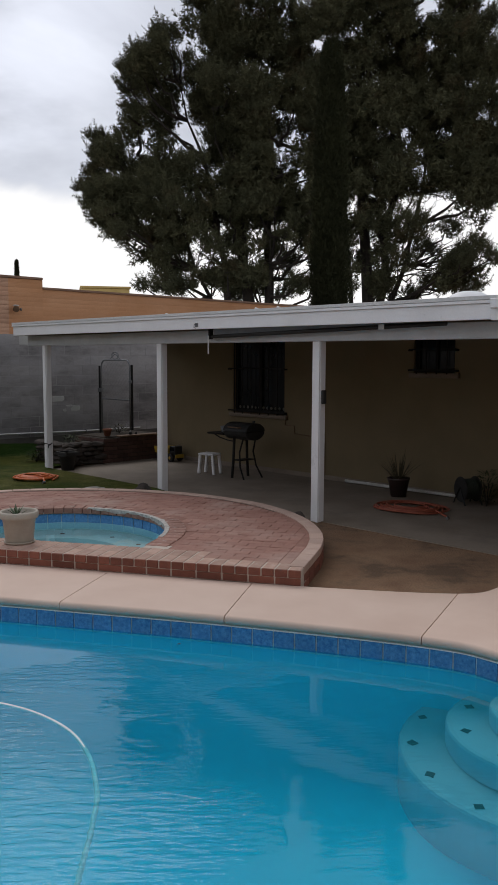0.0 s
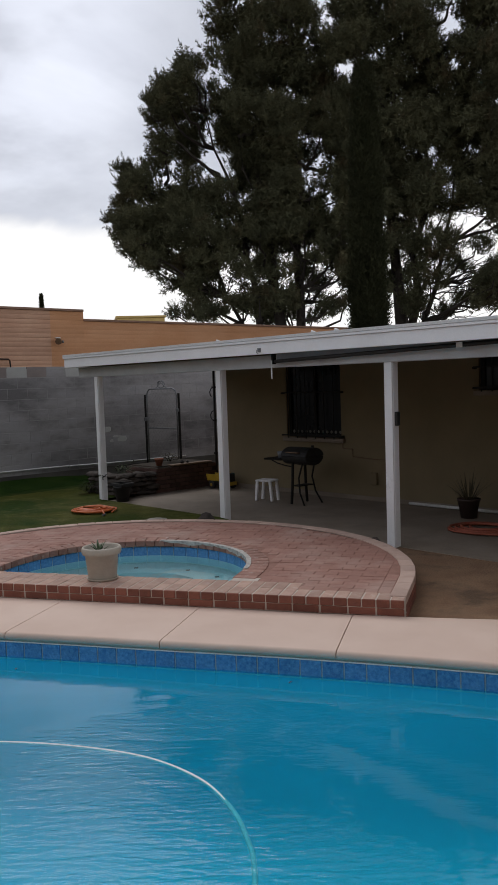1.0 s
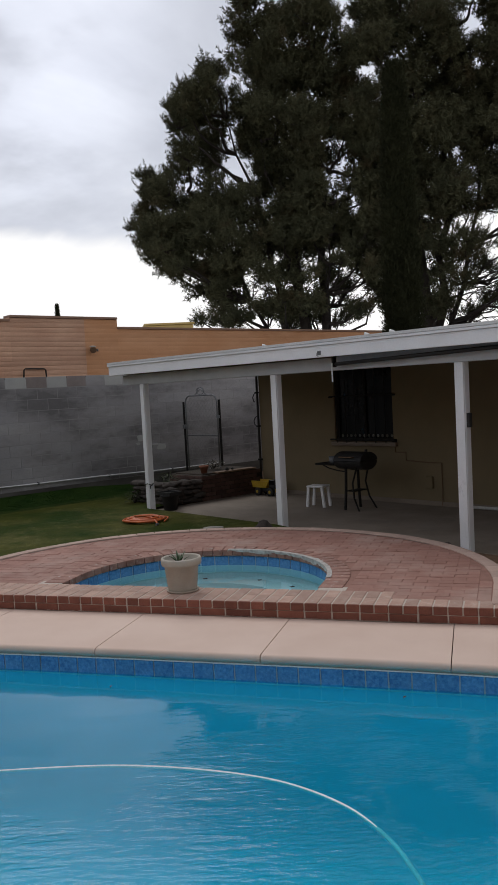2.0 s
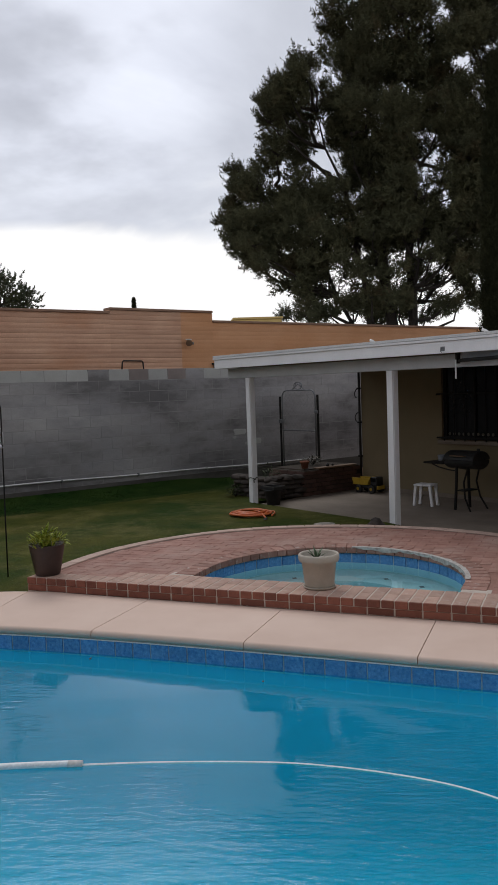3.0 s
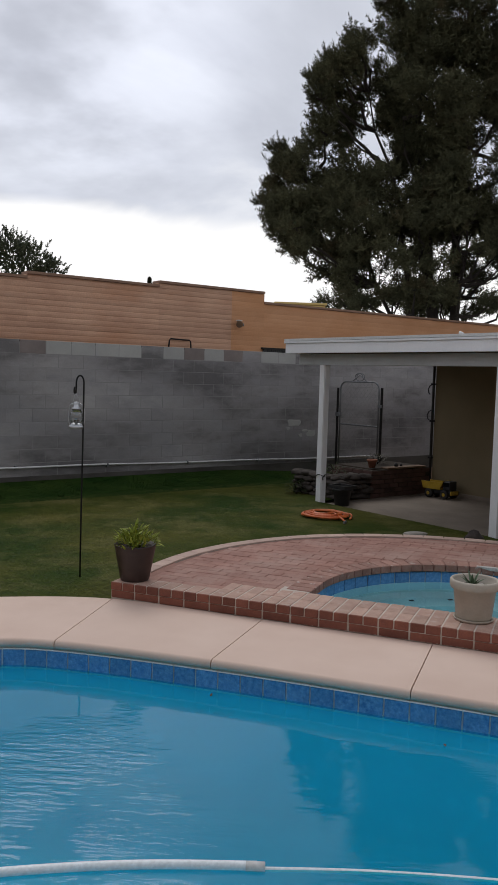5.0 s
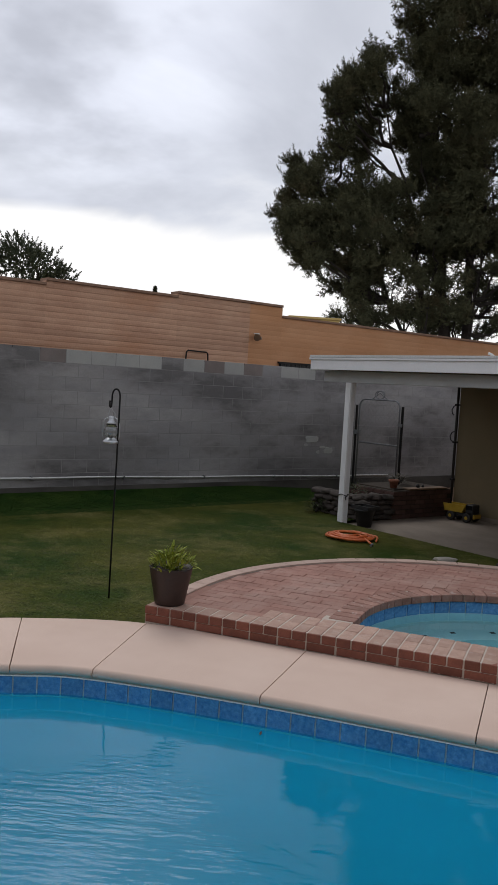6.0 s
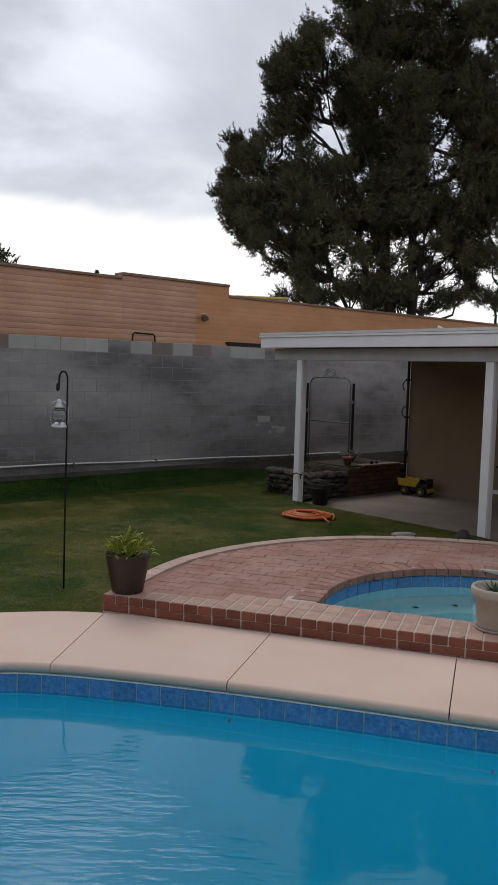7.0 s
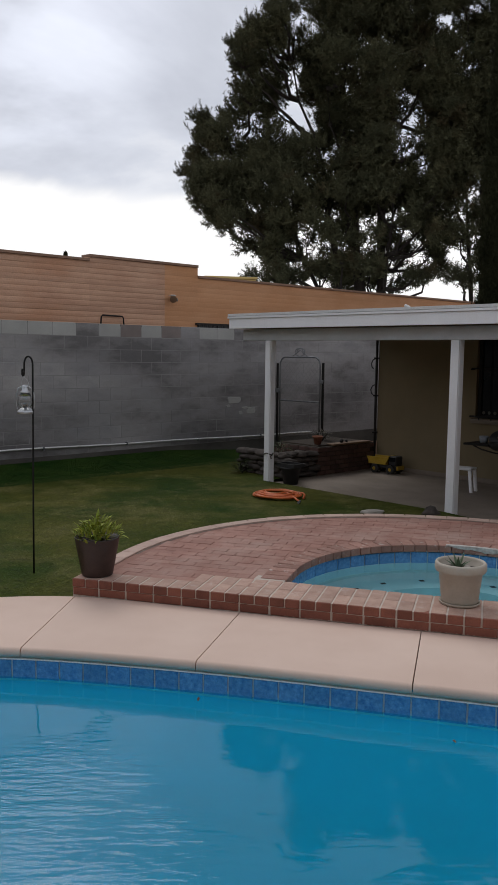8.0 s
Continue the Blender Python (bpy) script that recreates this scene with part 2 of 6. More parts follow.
def glass(name, colour, rough=0.0, ior=1.45, bump=None, clear=1.0):
    m = bpy.data.materials.new(name)
    m.use_nodes = True
    N, L = m.node_tree.nodes, m.node_tree.links
    b = N["Principled BSDF"]
    b.inputs["Base Color"].default_value = (*colour, 1)
    b.inputs["Roughness"].default_value = rough
    b.inputs["IOR"].default_value = ior
    b.inputs["Transmission Weight"].default_value = clear
    if bump:
        geo = N.new("ShaderNodeNewGeometry")
        height = None
        for scale, amount, stretch in bump:
            mp = N.new("ShaderNodeMapping")
            mp.inputs["Scale"].default_value = (*stretch, 1)
            turn = N.new("ShaderNodeMapping")
            turn.inputs["Rotation"].default_value = (0, 0, radians(-18))
            L.new(geo.outputs["Position"], turn.inputs["Vector"])
            L.new(turn.outputs[0], mp.inputs["Vector"])
            n = N.new("ShaderNodeTexNoise")
            n.inputs["Scale"].default_value, n.inputs["Detail"].default_value = scale, 2
            L.new(mp.outputs[0], n.inputs["Vector"])
            mul = N.new("ShaderNodeMath")
            mul.operation = "MULTIPLY_ADD"
            L.new(n.outputs["Fac"], mul.inputs[0])
            mul.inputs[1].default_value = amount
            if height:
                # the finer ripples come and go in patches, and are livelier out in the pool than along its far edge
                calm = N.new("ShaderNodeTexNoise")
                calm.inputs["Scale"].default_value = 0.8
                L.new(geo.outputs["Position"], calm.inputs["Vector"])
                split = N.new("ShaderNodeSeparateXYZ")
                L.new(geo.outputs["Position"], split.inputs[0])
                open_water = N.new("ShaderNodeMapRange")
                open_water.inputs["From Min"].default_value, open_water.inputs["From Max"].default_value = 4.7, 2.8
                open_water.inputs["To Min"].default_value, open_water.inputs["To Max"].default_value = -0.08, 0.24
                L.new(split.outputs["Y"], open_water.inputs["Value"])
                both = N.new("ShaderNodeMath")
                both.operation = "ADD"
                L.new(calm.outputs["Fac"], both.inputs[0])
                L.new(open_water.outputs[0], both.inputs[1])
                lively = N.new("ShaderNodeMapRange")
                lively.inputs["From Min"].default_value, lively.inputs["From Max"].default_value = 0.48, 0.70
                lively.inputs["To Min"].default_value, lively.inputs["To Max"].default_value = 0.04 * amount, amount
                # still at the shallow end with the steps
                shallow = N.new("ShaderNodeMapRange")
                shallow.inputs["From Min"].default_value, shallow.inputs["From Max"].default_value = -0.9, -0.05
                shallow.inputs["To Min"].default_value, shallow.inputs["To Max"].default_value = 0.0, -0.30
                L.new(split.outputs["X"], shallow.inputs["Value"])
                all3 = N.new("ShaderNodeMath")
                all3.operation = "ADD"
                L.new(both.outputs[0], all3.inputs[0])
                L.new(shallow.outputs[0], all3.inputs[1])
                L.new(all3.outputs[0], lively.inputs["Value"])
                L.new(lively.outputs[0], mul.inputs[1])
                L.new(height, mul.inputs[2])
            else:
                mul.inputs[2].default_value = 0
            height = mul.outputs[0]
        bp = N.new("ShaderNodeBump")
        bp.inputs["Strength"].default_value, bp.inputs["Distance"].default_value = 1.0, 1.0
        L.new(height, bp.inputs["Height"])
        L.new(bp.outputs[0], b.inputs["Normal"])
    return m


M_WATER = glass("pool_water", (0.04, 0.615, 0.752), 0.0, 1.29, ((0.9, 0.008, (1, 1.7)), (5.5, 0.0120, (0.55, 2.5)), (17.0, 0.0065, (0.7, 2.0))), clear=0.87)
M_SPAWATER = glass("spa_water", (0.66, 0.92, 0.95), 0.0, 1.33, ((2.0, 0.004, (1, 1)),))
M_DARKGLASS = mat("dark_window_glass", (0.006, 0.007, 0.008), (0.012, 0.013, 0.014), 2, 0.12, 20, 0.0, spec=0.25)


# ---- builders ----
def obj(name, bm, material, parent=None, label="", m=None, smooth=False):
    me = bpy.data.meshes.new(name)
    bm.to_mesh(me)
    bm.free()
    if smooth:
        for p in me.polygons:
            p.use_smooth = True
    me.materials.append(material)
    ob = new(name, me)
    if parent:
        ob.parent = parent
    if m is not None:
        ob.matrix_basis = m
    if label:
        ob["label"] = label
    return ob


def part(name, bm, material, parent, label="", m=None, smooth=False):
    return obj(name, bm, material, parent, label, m, smooth)


def thing(name, label, category, m, group="", kind=""):
    e = new(name)
    e.empty_display_size = 0.1
    e.matrix_basis = m
    return tagged(e, label, category, group, kind)


def box(bm, x0, y0, z0, x1, y1, z1, bevel=0.0):
    r = bmesh.ops.create_cube(bm, size=1.0, matrix=Matrix.LocRotScale(((x0 + x1) / 2, (y0 + y1) / 2, (z0 + z1) / 2), None, (abs(x1 - x0), abs(y1 - y0), abs(z1 - z0))))
    if bevel:
        edges = list({e for v in r["verts"] for e in v.link_edges})
        bmesh.ops.bevel(bm, geom=edges, offset=bevel, segments=1, affect="EDGES")
    return bm


def boxes(*rows, bevel=0.0):
    bm = bmesh.new()
    for r in rows:
        box(bm, *r, bevel=bevel)
    return bm


def tube(bm, pts, r, n=8, r1=None, cap=True):
    pts = [Vector(p) for p in pts]
    r1 = r if r1 is None else r1
    rings = []
    side = None
    for i, p in enumerate(pts):
        d = (pts[min(i + 1, len(pts) - 1)] - pts[max(i - 1, 0)]).normalized()
        if side is None:
            side = d.orthogonal().normalized()
        side = (side - d * side.dot(d)).normalized()
        up = d.cross(side)
        rr = r + (r1 - r) * i / (len(pts) - 1)
        rings.append([bm.verts.new(p + (side * math.cos(2 * math.pi * k / n) + up * math.sin(2 * math.pi * k / n)) * rr) for k in range(n)])
    for a, b in zip(rings, rings[1:]):
        for k in range(n):
            bm.faces.new((a[k], a[(k + 1) % n], b[(k + 1) % n], b[k]))
    if cap:
        bm.faces.new(rings[0][::-1])
        bm.faces.new(rings[-1])
    return bm


def lathe(profile, n=32, bm=None, at=(0, 0, 0)):
    bm = bm or bmesh.new()
    rings = []
    for r, z in profile:
        if r < 1e-5:
            rings.append([bm.verts.new((at[0], at[1], at[2] + z))])
        else:
            rings.append([bm.verts.new((at[0] + r * math.cos(2 * math.pi * k / n), at[1] + r * math.sin(2 * math.pi * k / n), at[2] + z)) for k in range(n)])
    for a, b in zip(rings, rings[1:]):
        for k in range(n):
            q = (k + 1) % n
            if len(a) == 1 and len(b) > 1:
                bm.faces.new((a[0], b[q], b[k]))
            elif len(b) == 1 and len(a) > 1:
                bm.faces.new((a[k], a[q], b[0]))
            elif len(a) > 1:
                bm.faces.new((a[k], a[q], b[q], b[k]))
    return bm


def smoothline(points, steps=8, closed=False):
    """A Catmull-Rom line through the points."""
    n = len(points)
    out = []
    for i in range(n if closed else n - 1):
        p = [Vector(points[(i + k) % n] if closed else points[min(max(i + k, 0), n - 1)]) for k in (-1, 0, 1, 2)]
        for s in range(steps):
            t = s / steps
            out.append(0.5 * (2 * p[1] + (p[2] - p[0]) * t + (2 * p[0] - 5 * p[1] + 4 * p[2] - p[3]) * t * t + (3 * p[1] - p[0] - 3 * p[2] + p[3]) * t ** 3))
    if not closed:
        out.append(Vector(points[-1]))
    return out


def sheet(outer, holes, z, thick=0.0):
    """A flat face with holes, with a skirt of that thickness."""
    bm = bmesh.new()
    edges = []
    for loop in (outer, *holes):
        vs = [bm.verts.new((p[0], p[1], z)) for p in loop]
        edges += [bm.edges.new((a, b)) for a, b in zip(vs, vs[1:] + vs[:1])]
    bmesh.ops.triangle_fill(bm, use_beauty=True, use_dissolve=False, edges=edges)
    for fc in bm.faces:
        fc.normal_update()
        if fc.normal.z < 0:
            fc.normal_flip()
    if thick:
        top = list(bm.faces)
        r = bmesh.ops.extrude_face_region(bm, geom=top)
        bmesh.ops.translate(bm, verts=[g for g in r["geom"] if isinstance(g, bmesh.types.BMVert)], vec=(0, 0, -thick))
        bmesh.ops.recalc_face_normals(bm, faces=bm.faces)
    return bm


HOUSE = pose(-6.46, 12.13, 0, 0, 0, -30.8)  # x along the house, y away from the pool
PATIO_Z, LAWN_Z, RIM_Z, WATER_Z = -0.07, -0.03, 0.118, -0.179

# ---- pool outline: wall line and outer edge of the deck, side by side ----
EDGE = [(-7.1, 4.68, -7.6, 5.42), (-6.54, 5.0, -7.08, 5.79), (-6.05, 5.20, -6.24, 6.17), (-4.98, 5.33, -5.0, 6.195),
        (-3.76, 5.385, -3.785, 6.20), (-2.55, 5.41, -2.57, 6.20), (-1.32, 5.425, -1.353, 6.20), (0.0, 5.36, 0.195, 6.34),
        (0.5, 5.19, 0.75, 6.75), (1.15, 4.7, 2.6, 6.9), (1.5, 3.7, 4.0, 4.2), (1.2, 2.6, 4.0, 1.0), (0.3, 1.9, 1.5, -3.0),
        (-1.8, 1.7, -1.8, -3.0), (-4.2, 1.7, -4.4, -3.0), (-6.2, 1.8, -7.0, -3.0), (-7.6, 2.3, -10.5, 0.5), (-8.1, 3.3, -10.5, 3.6), (-7.8, 4.1, -9.0, 4.9)]
STEPS = 8
OUTER = smoothline([(a, b, 0) for a, b, c, d in EDGE], STEPS, True)
RIM = smoothline([(c, d, 0) for a, b, c, d in EDGE], STEPS, True)


def inset(line, d):
    n = len(line)
    out = []
    for i in range(n):
        t = (line[(i + 1) % n] - line[i - 1]).normalized()
        out.append(line[i] + Vector((t.y, -t.x, 0)) * d)  # the line runs clockwise: this is inwards
    return out


WALL = inset(OUTER, 0.042)
NOSE = inset(WALL, 0.033)

# ---- ground ----
far = [(1500 * math.cos(a * math.pi / 16), 1500 * math.sin(a * math.pi / 16)) for a in range(32)]
hole = [p.lerp(q, 0.35) for p, q in zip(WALL, RIM)]
SPA_PIT = [(-4.86, 6.55), (-2.38, 6.55)] + [(-3.62 + 1.26 * math.cos(a * math.pi / 20), 6.95 + 1.30 * math.sin(a * math.pi / 20)) for a in range(21)]
ground = obj("ground", sheet(far, [hole, SPA_PIT], -0.075), M_EARTH)
tagged(ground, "bare tan earth ground around the yard", "ground", kind="structure")


def uv(u, v):
    p = HOUSE @ Vector((u, v, 0))
    return (p.x, p.y)


# ---- pool deck in slabs ----
deck = thing("pool_deck", "pink-tan textured concrete pool deck in slabs with rounded edge", "pool deck", pose(0, 0, 0), kind="structure")


def slab(i0, i1):
    """One slab of deck from wall step i0 to i1: a lofted section with a rounded nose over the pool."""
    bm = bmesh.new()
    n = len(WALL)
    rows = []
    for i in range(i0, i1 + 1):
        w, q, nose = WALL[i % n], RIM[i % n], NOSE[i % n]
        if i in (i0, i1):
            k = (i + 1) % n if i == i0 else (i - 1) % n
            gap = 0.0034 / max((WALL[k] - w).length, 0.01)
            gapq = 0.0034 / max((RIM[k] - q).length, 0.01)
            w, nose, q = w.lerp(WALL[k], gap), nose.lerp(NOSE[k], gap), q.lerp(RIM[k], gapq)
        inward = (nose - w).normalized()
        sec = [q + Vector((0, 0, -0.10)), q + Vector((0, 0, -0.008)), q + (w - q).normalized() * 0.008]
        sec += [q.lerp(nose, 0.3), q.lerp(nose, 0.6)]
        for a in range(0, 181, 30):
            r = 0.032
            sec.append(nose - inward * r + inward * (r * math.sin(radians(a))) + Vector((0, 0, -r + r * math.cos(radians(a)))))
        sec.append(w - inward * 0.03 + Vector((0, 0, -0.065)))
        sec.append(w - inward * 0.14 + Vector((0, 0, -0.080)))
        rows.append([bm.verts.new(p) for p in sec])
    for a, b in zip(rows, rows[1:]):
        for k in range(len(a)):
            bm.faces.new((a[k], b[k], b[(k + 1) % len(a)], a[(k + 1) % len(a)]))
    bm.faces.new(rows[0])
    bm.faces.new(rows[-1][::-1])
    bmesh.ops.recalc_face_normals(bm, faces=bm.faces)
    return bm


for s in range(len(EDGE)):
    if s == 8:
        continue  # one long slab round the corner by the steps
    sl = part("deck_slab", slab(s * STEPS, (s + (2 if s == 7 else 1)) * STEPS), M_DECK, deck, smooth=True)
    sl.data.set_sharp_from_angle(angle=radians(50))
bm = bmesh.new()
lo = [[bm.verts.new(p + Vector((0, 0, z))) for p in line] for line, z in ((inset(WALL, -0.05), -0.30), (inset(WALL, -0.05), -0.032), (inset(RIM, 0.04), -0.032), (inset(RIM, 0.04), -0.11))]
for a, b in zip(lo, lo[1:]):
    for k in range(len(a)):
        bm.faces.new((a[k], a[(k + 1) % len(a)], b[(k + 1) % len(a)], b[k]))
bmesh.ops.recalc_face_normals(bm, faces=bm.faces)
part("joint_bed", bm, M_JOINT, deck)

# ---- pool shell, tile band, steps, water ----
pool = thing("pool_shell", "swimming pool basin coloured blue for its deep water, with a band of blue tiles", "swimming pool", pose(0, 0, 0), kind="structure")
bm = bmesh.new()
rings = []
for d, drop in ((0, -0.04), (0, -0.9), (0.12, -1.15), (0.35, -1.28)):
    ring = []
    for p in inset(WALL, d):
        deep = 0.0 if drop > -1 else 0.35 * min(max((-p.x + 0.5) / 5.0, 0), 1)
        ring.append(bm.verts.new((p.x, p.y, drop - deep)))
    rings.append(ring)
for a, b in zip(rings, rings[1:]):
    for k in range(len(a)):
        bm.faces.new((a[k], b[k], b[(k + 1) % len(a)], a[(k + 1) % len(a)]))
bmesh.ops.triangle_fill(bm, use_beauty=True, edges=[bm.edges.get((rings[-1][k], rings[-1][(k + 1) % len(rings[-1])])) for k in range(len(rings[-1]))])
bmesh.ops.recalc_face_normals(bm, faces=bm.faces)
part("basin", bm, M_PLASTER, pool, smooth=True)


def along(line, pitch):
    """Points and directions at even steps along a closed line."""
    out, left = [], 0.0
    n = len(line)
    for i in range(n):
        a, b = line[i], line[(i + 1) % n]
        length = (b - a).length
        while left < length:
            out.append((a.lerp(b, left / length), (b - a).normalized()))
            left += pitch
        left -= length
    return out


bm = bmesh.new()
ring = inset(WALL, 0.004)
lo = [[bm.verts.new((p.x, p.y, z)) for p in ring] for z in (-0.05, -0.25)]
for k in range(len(ring)):
    bm.faces.new((lo[0][k], lo[1][k], lo[1][(k + 1) % len(ring)], lo[0][(k + 1) % len(ring)]))
part("tile_grout", bm, M_GROUT, pool)
bm = bmesh.new()
lo = [[bm.verts.new((p.x, p.y, z)) for p in line] for line, z in ((inset(WALL, 0.0), -0.0655), (inset(WALL, 0.018), -0.066), (inset(WALL, 0.020), -0.0735), (inset(WALL, 0.0), -0.074))]
for a, b in zip(lo, lo[1:]):
    for k in range(len(a)):
        bm.faces.new((a[k], b[k], b[(k + 1) % len(a)], a[(k + 1) % len(a)]))
bmesh.ops.recalc_face_normals(bm, faces=bm.faces)
part("caulk_line", bm, M_CAULK, pool, "pale caulk line above the tiles")
tile_bm = boxes((-0.0685, -0.006, -0.0685, 0.0685, 0.004, 0.0685), bevel=0.0025)
tile_me = bpy.data.meshes.new("waterline_tile")
tile_bm.to_mesh(tile_me)
tile_bm.free()
tile_me.materials.append(M_TILE)


def place_tiles(line, parent, z, name, pitch=0.1465):
    for p, d in along(line, pitch):
        ob = new(name, tile_me)
        ob.parent = parent
        ob.matrix_basis = Matrix.Translation((p.x, p.y, z)) @ Matrix.Rotation(math.atan2(d.y, d.x), 4, "Z")


place_tiles(inset(WALL, 0.010), pool, -0.1435, "waterline_tile")

steps = thing("pool_steps", "rounded pale plaster pool steps with dark accent tiles", "pool steps", pose(0.72, 4.92, 0), kind="structure")
for k, (r, top, lowz) in enumerate(((0.825, -0.815, -1.5), (0.56, -0.545, -0.80), (0.32, -0.315, -0.53))):
    prof = [(0.0, lowz), (r, lowz), (r, top - 0.03), (r - 0.009, top - 0.009), (r - 0.03, top), (0.0, top)]
    part("tread", lathe(prof, 64), M_STEP, steps, smooth=False)
for r, top, angles in ((0.745, -0.815, (161, 187, 213, 240)), (0.465, -0.545, (157, 197, 237))):
    for a in angles:
        part("accent_tile", boxes((-0.024, -0.024, 0, 0.024, 0.024, 0.004), bevel=0.001), M_DARKTILE, steps, "small dark blue accent tile",
             m=pose(r * math.cos(radians(a)), r * math.sin(radians(a)), top + 0.0005, 0, 0, a + 45))

water = obj("water", sheet(inset(WALL, 0.018), [], WATER_Z), M_WATER)
tagged(water, "clear blue rippled swimming pool water", "water", kind="structure")
water.visible_shadow = False

# ---- raised spa platform ----
PC = (-3.63, 6.9)


def platform_line(inner=0.0, n=64):
    """The curved back of the platform, from its left front end round to the right."""
    out = []
    for k in range(n + 1):
        a = math.pi * (1 - k / n)
        c, s = math.cos(a), math.sin(a)
        e = 2 / (2.13 if c < 0 else 2.02)  # fuller on the lawn side
        out.append(Vector((PC[0] + (2.665 - inner) * math.copysign(abs(c) ** e, c), PC[1] + (2.60 - inner) * abs(s) ** e, 0)))
    return [Vector((PC[0] - 2.66 + inner, 6.225, 0))] + out + [Vector((PC[0] + 2.66 - inner, 6.225, 0))]


def spa_line(grow=0.0, n=40):
    """The spa's opening: straight in front, round behind. Runs clockwise."""
    back = []
    for k in range(n + 1):
        a = math.pi * (1 - k / n)
        back.append(Vector((-3.625 + (1.19 + grow) * math.cos(a), 6.95 + (1.24 + grow) * math.sin(a), 0)))
    return [Vector((-3.625 - 1.19 - grow, 6.62 - grow, 0))] + back + [Vector((-3.625 + 1.19 + grow, 6.62 - grow, 0))]


platform = thing("spa_platform", "raised red brick spa platform with brick rim and paver top", "spa platform", pose(0, 0, 0), kind="structure")
part("core", sheet([p if p.y > 6.3 else p + Vector((0, 0.02, 0)) for p in platform_line(0.02)], [spa_line(0.03)], RIM_Z - 0.0075, 0.30), M_SAND, platform)


def piece(name, m_parent, mesh, m, label=""):
    ob = new(name, mesh)
    ob.parent = m_parent
    ob.matrix_basis = m
    return ob


def brick_mesh(name, lx, ly, lz, material, bevel=0.004):
    b = boxes((-lx / 2, -ly / 2, -lz / 2, lx / 2, ly / 2, lz / 2), bevel=bevel)
    me = bpy.data.meshes.new(name)
    b.to_mesh(me)
    b.free()
    me.materials.append(material)
    return me


rng = random.Random(7)
header = brick_mesh("cap_brick", 0.0965, 0.197, 0.062, M_CAPBRICK)
face_brick = brick_mesh("face_brick", 0.0965, 0.10, 0.060, M_BRICK)
stretcher = brick_mesh("stretcher_brick", 0.200, 0.09, 0.056, M_BRICK)
x0, x1 = PC[0] - 2.66, PC[0] + 2.66
count = 50
pitch = (x1 - x0) / count
for k in range(count):
    x = x0 + (k + 0.5) * pitch
    jig = lambda s: rng.uniform(-s, s)
    piece("face_brick", platform, face_brick, pose(x + jig(0.001), 6.266 + jig(0.003), RIM_Z - 0.0315, 0, jig(0.5), jig(0.8)))
    piece("cap_brick", platform, header, pose(x + jig(0.001), 6.322 + jig(0.002), RIM_Z - 0.0305 + jig(0.001), jig(0.6), jig(0.6), jig(0.6)))
    if x0 + 0.9 < x < x1 - 0.9:
        piece("cap_brick", platform, header, pose(x + jig(0.001), 6.521 + jig(0.002), RIM_Z - 0.0305 + jig(0.001), jig(0.6), jig(0.6), jig(0.6)))
for k in range(25):
    x = x0 + (k + 0.5) * pitch * 2
    piece("stretcher_brick", platform, stretcher, pose(x + jig(0.002), 6.263 + jig(0.002), RIM_Z - 0.094, 0, 0, jig(0.6)))
part("front_mortar", boxes((x0 + 0.004, 6.2235, -0.09, x1 - 0.004, 6.42, RIM_Z - 0.0035)), M_MORTAR, platform)
part("cap_mortar", boxes((-5.03, 6.616, RIM_Z - 0.06, -4.80, 6.74, RIM_Z - 0.0035), (-2.45, 6.616, RIM_Z - 0.06, -2.22, 6.74, RIM_Z - 0.0035), (x0 + 0.9, 6.4205, RIM_Z - 0.06, x1 - 0.9, 6.615, RIM_Z - 0.0035)), M_MORTAR, platform)
bm = bmesh.new()
for k in range(170):
    x = x0 + 1.6 + k * 0.0212 + rng.uniform(-0.004, 0.004)
    if rng.random() < 0.85:
        box(bm, x - 0.005, 6.212, -0.002, x + 0.005, 6.2195 + rng.uniform(0, 0.002), 0.0025)
part("joint_bead", bm, M_BORDER, platform, "pale beaded joint at the foot of the bricks")["kind"] = "stuff"
# pale border bricks round the back, and a second course below them
border = brick_mesh("border_brick", 0.205, 0.125, 0.066, M_BORDER)
sideb = brick_mesh("side_brick", 0.20, 0.07, 0.058, M_BRICK)


def open_along(line, pitch):
    out, left = [], pitch / 2
    for a, b in zip(line, line[1:]):
        length = (b - a).length
        while left < length:
            out.append((a.lerp(b, left / length), (b - a).normalized()))
            left += pitch
        left -= length
    return out


for p, d in open_along(platform_line(0.0625), 0.2085):
    if p.y > 6.42:
        piece("border_brick", platform, border, Matrix.Translation((p.x, p.y, RIM_Z - 0.028 + jig(0.002))) @ Matrix.Rotation(math.atan2(d.y, d.x) + radians(jig(0.8)), 4, "Z"))
for row in range(3):
    for k, (p, d) in enumerate(open_along(platform_line(0.036), 0.21)):
        if p.y > 6.3:
            piece("side_brick", platform, sideb, Matrix.Translation((p.x, p.y, RIM_Z - 0.093 - 0.066 * row)) @ Matrix.Rotation(math.atan2(d.y, d.x), 4, "Z"))
# open dark joint between the border and the pavers
bm = bmesh.new()
lo = [[bm.verts.new((p.x, p.y, RIM_Z - 0.0055)) for p in platform_line(i)] for i in (0.127, 0.146)]
for k in range(2, 50):
    bm.faces.new((lo[0][k], lo[0][k + 1], lo[1][k + 1], lo[1][k]))
for f in bm.faces:
    f.normal_update()
    if f.normal.z < 0:
        f.normal_flip()
part("border_joint", bm, M_JOINT, platform, "dark open joint inside the border")
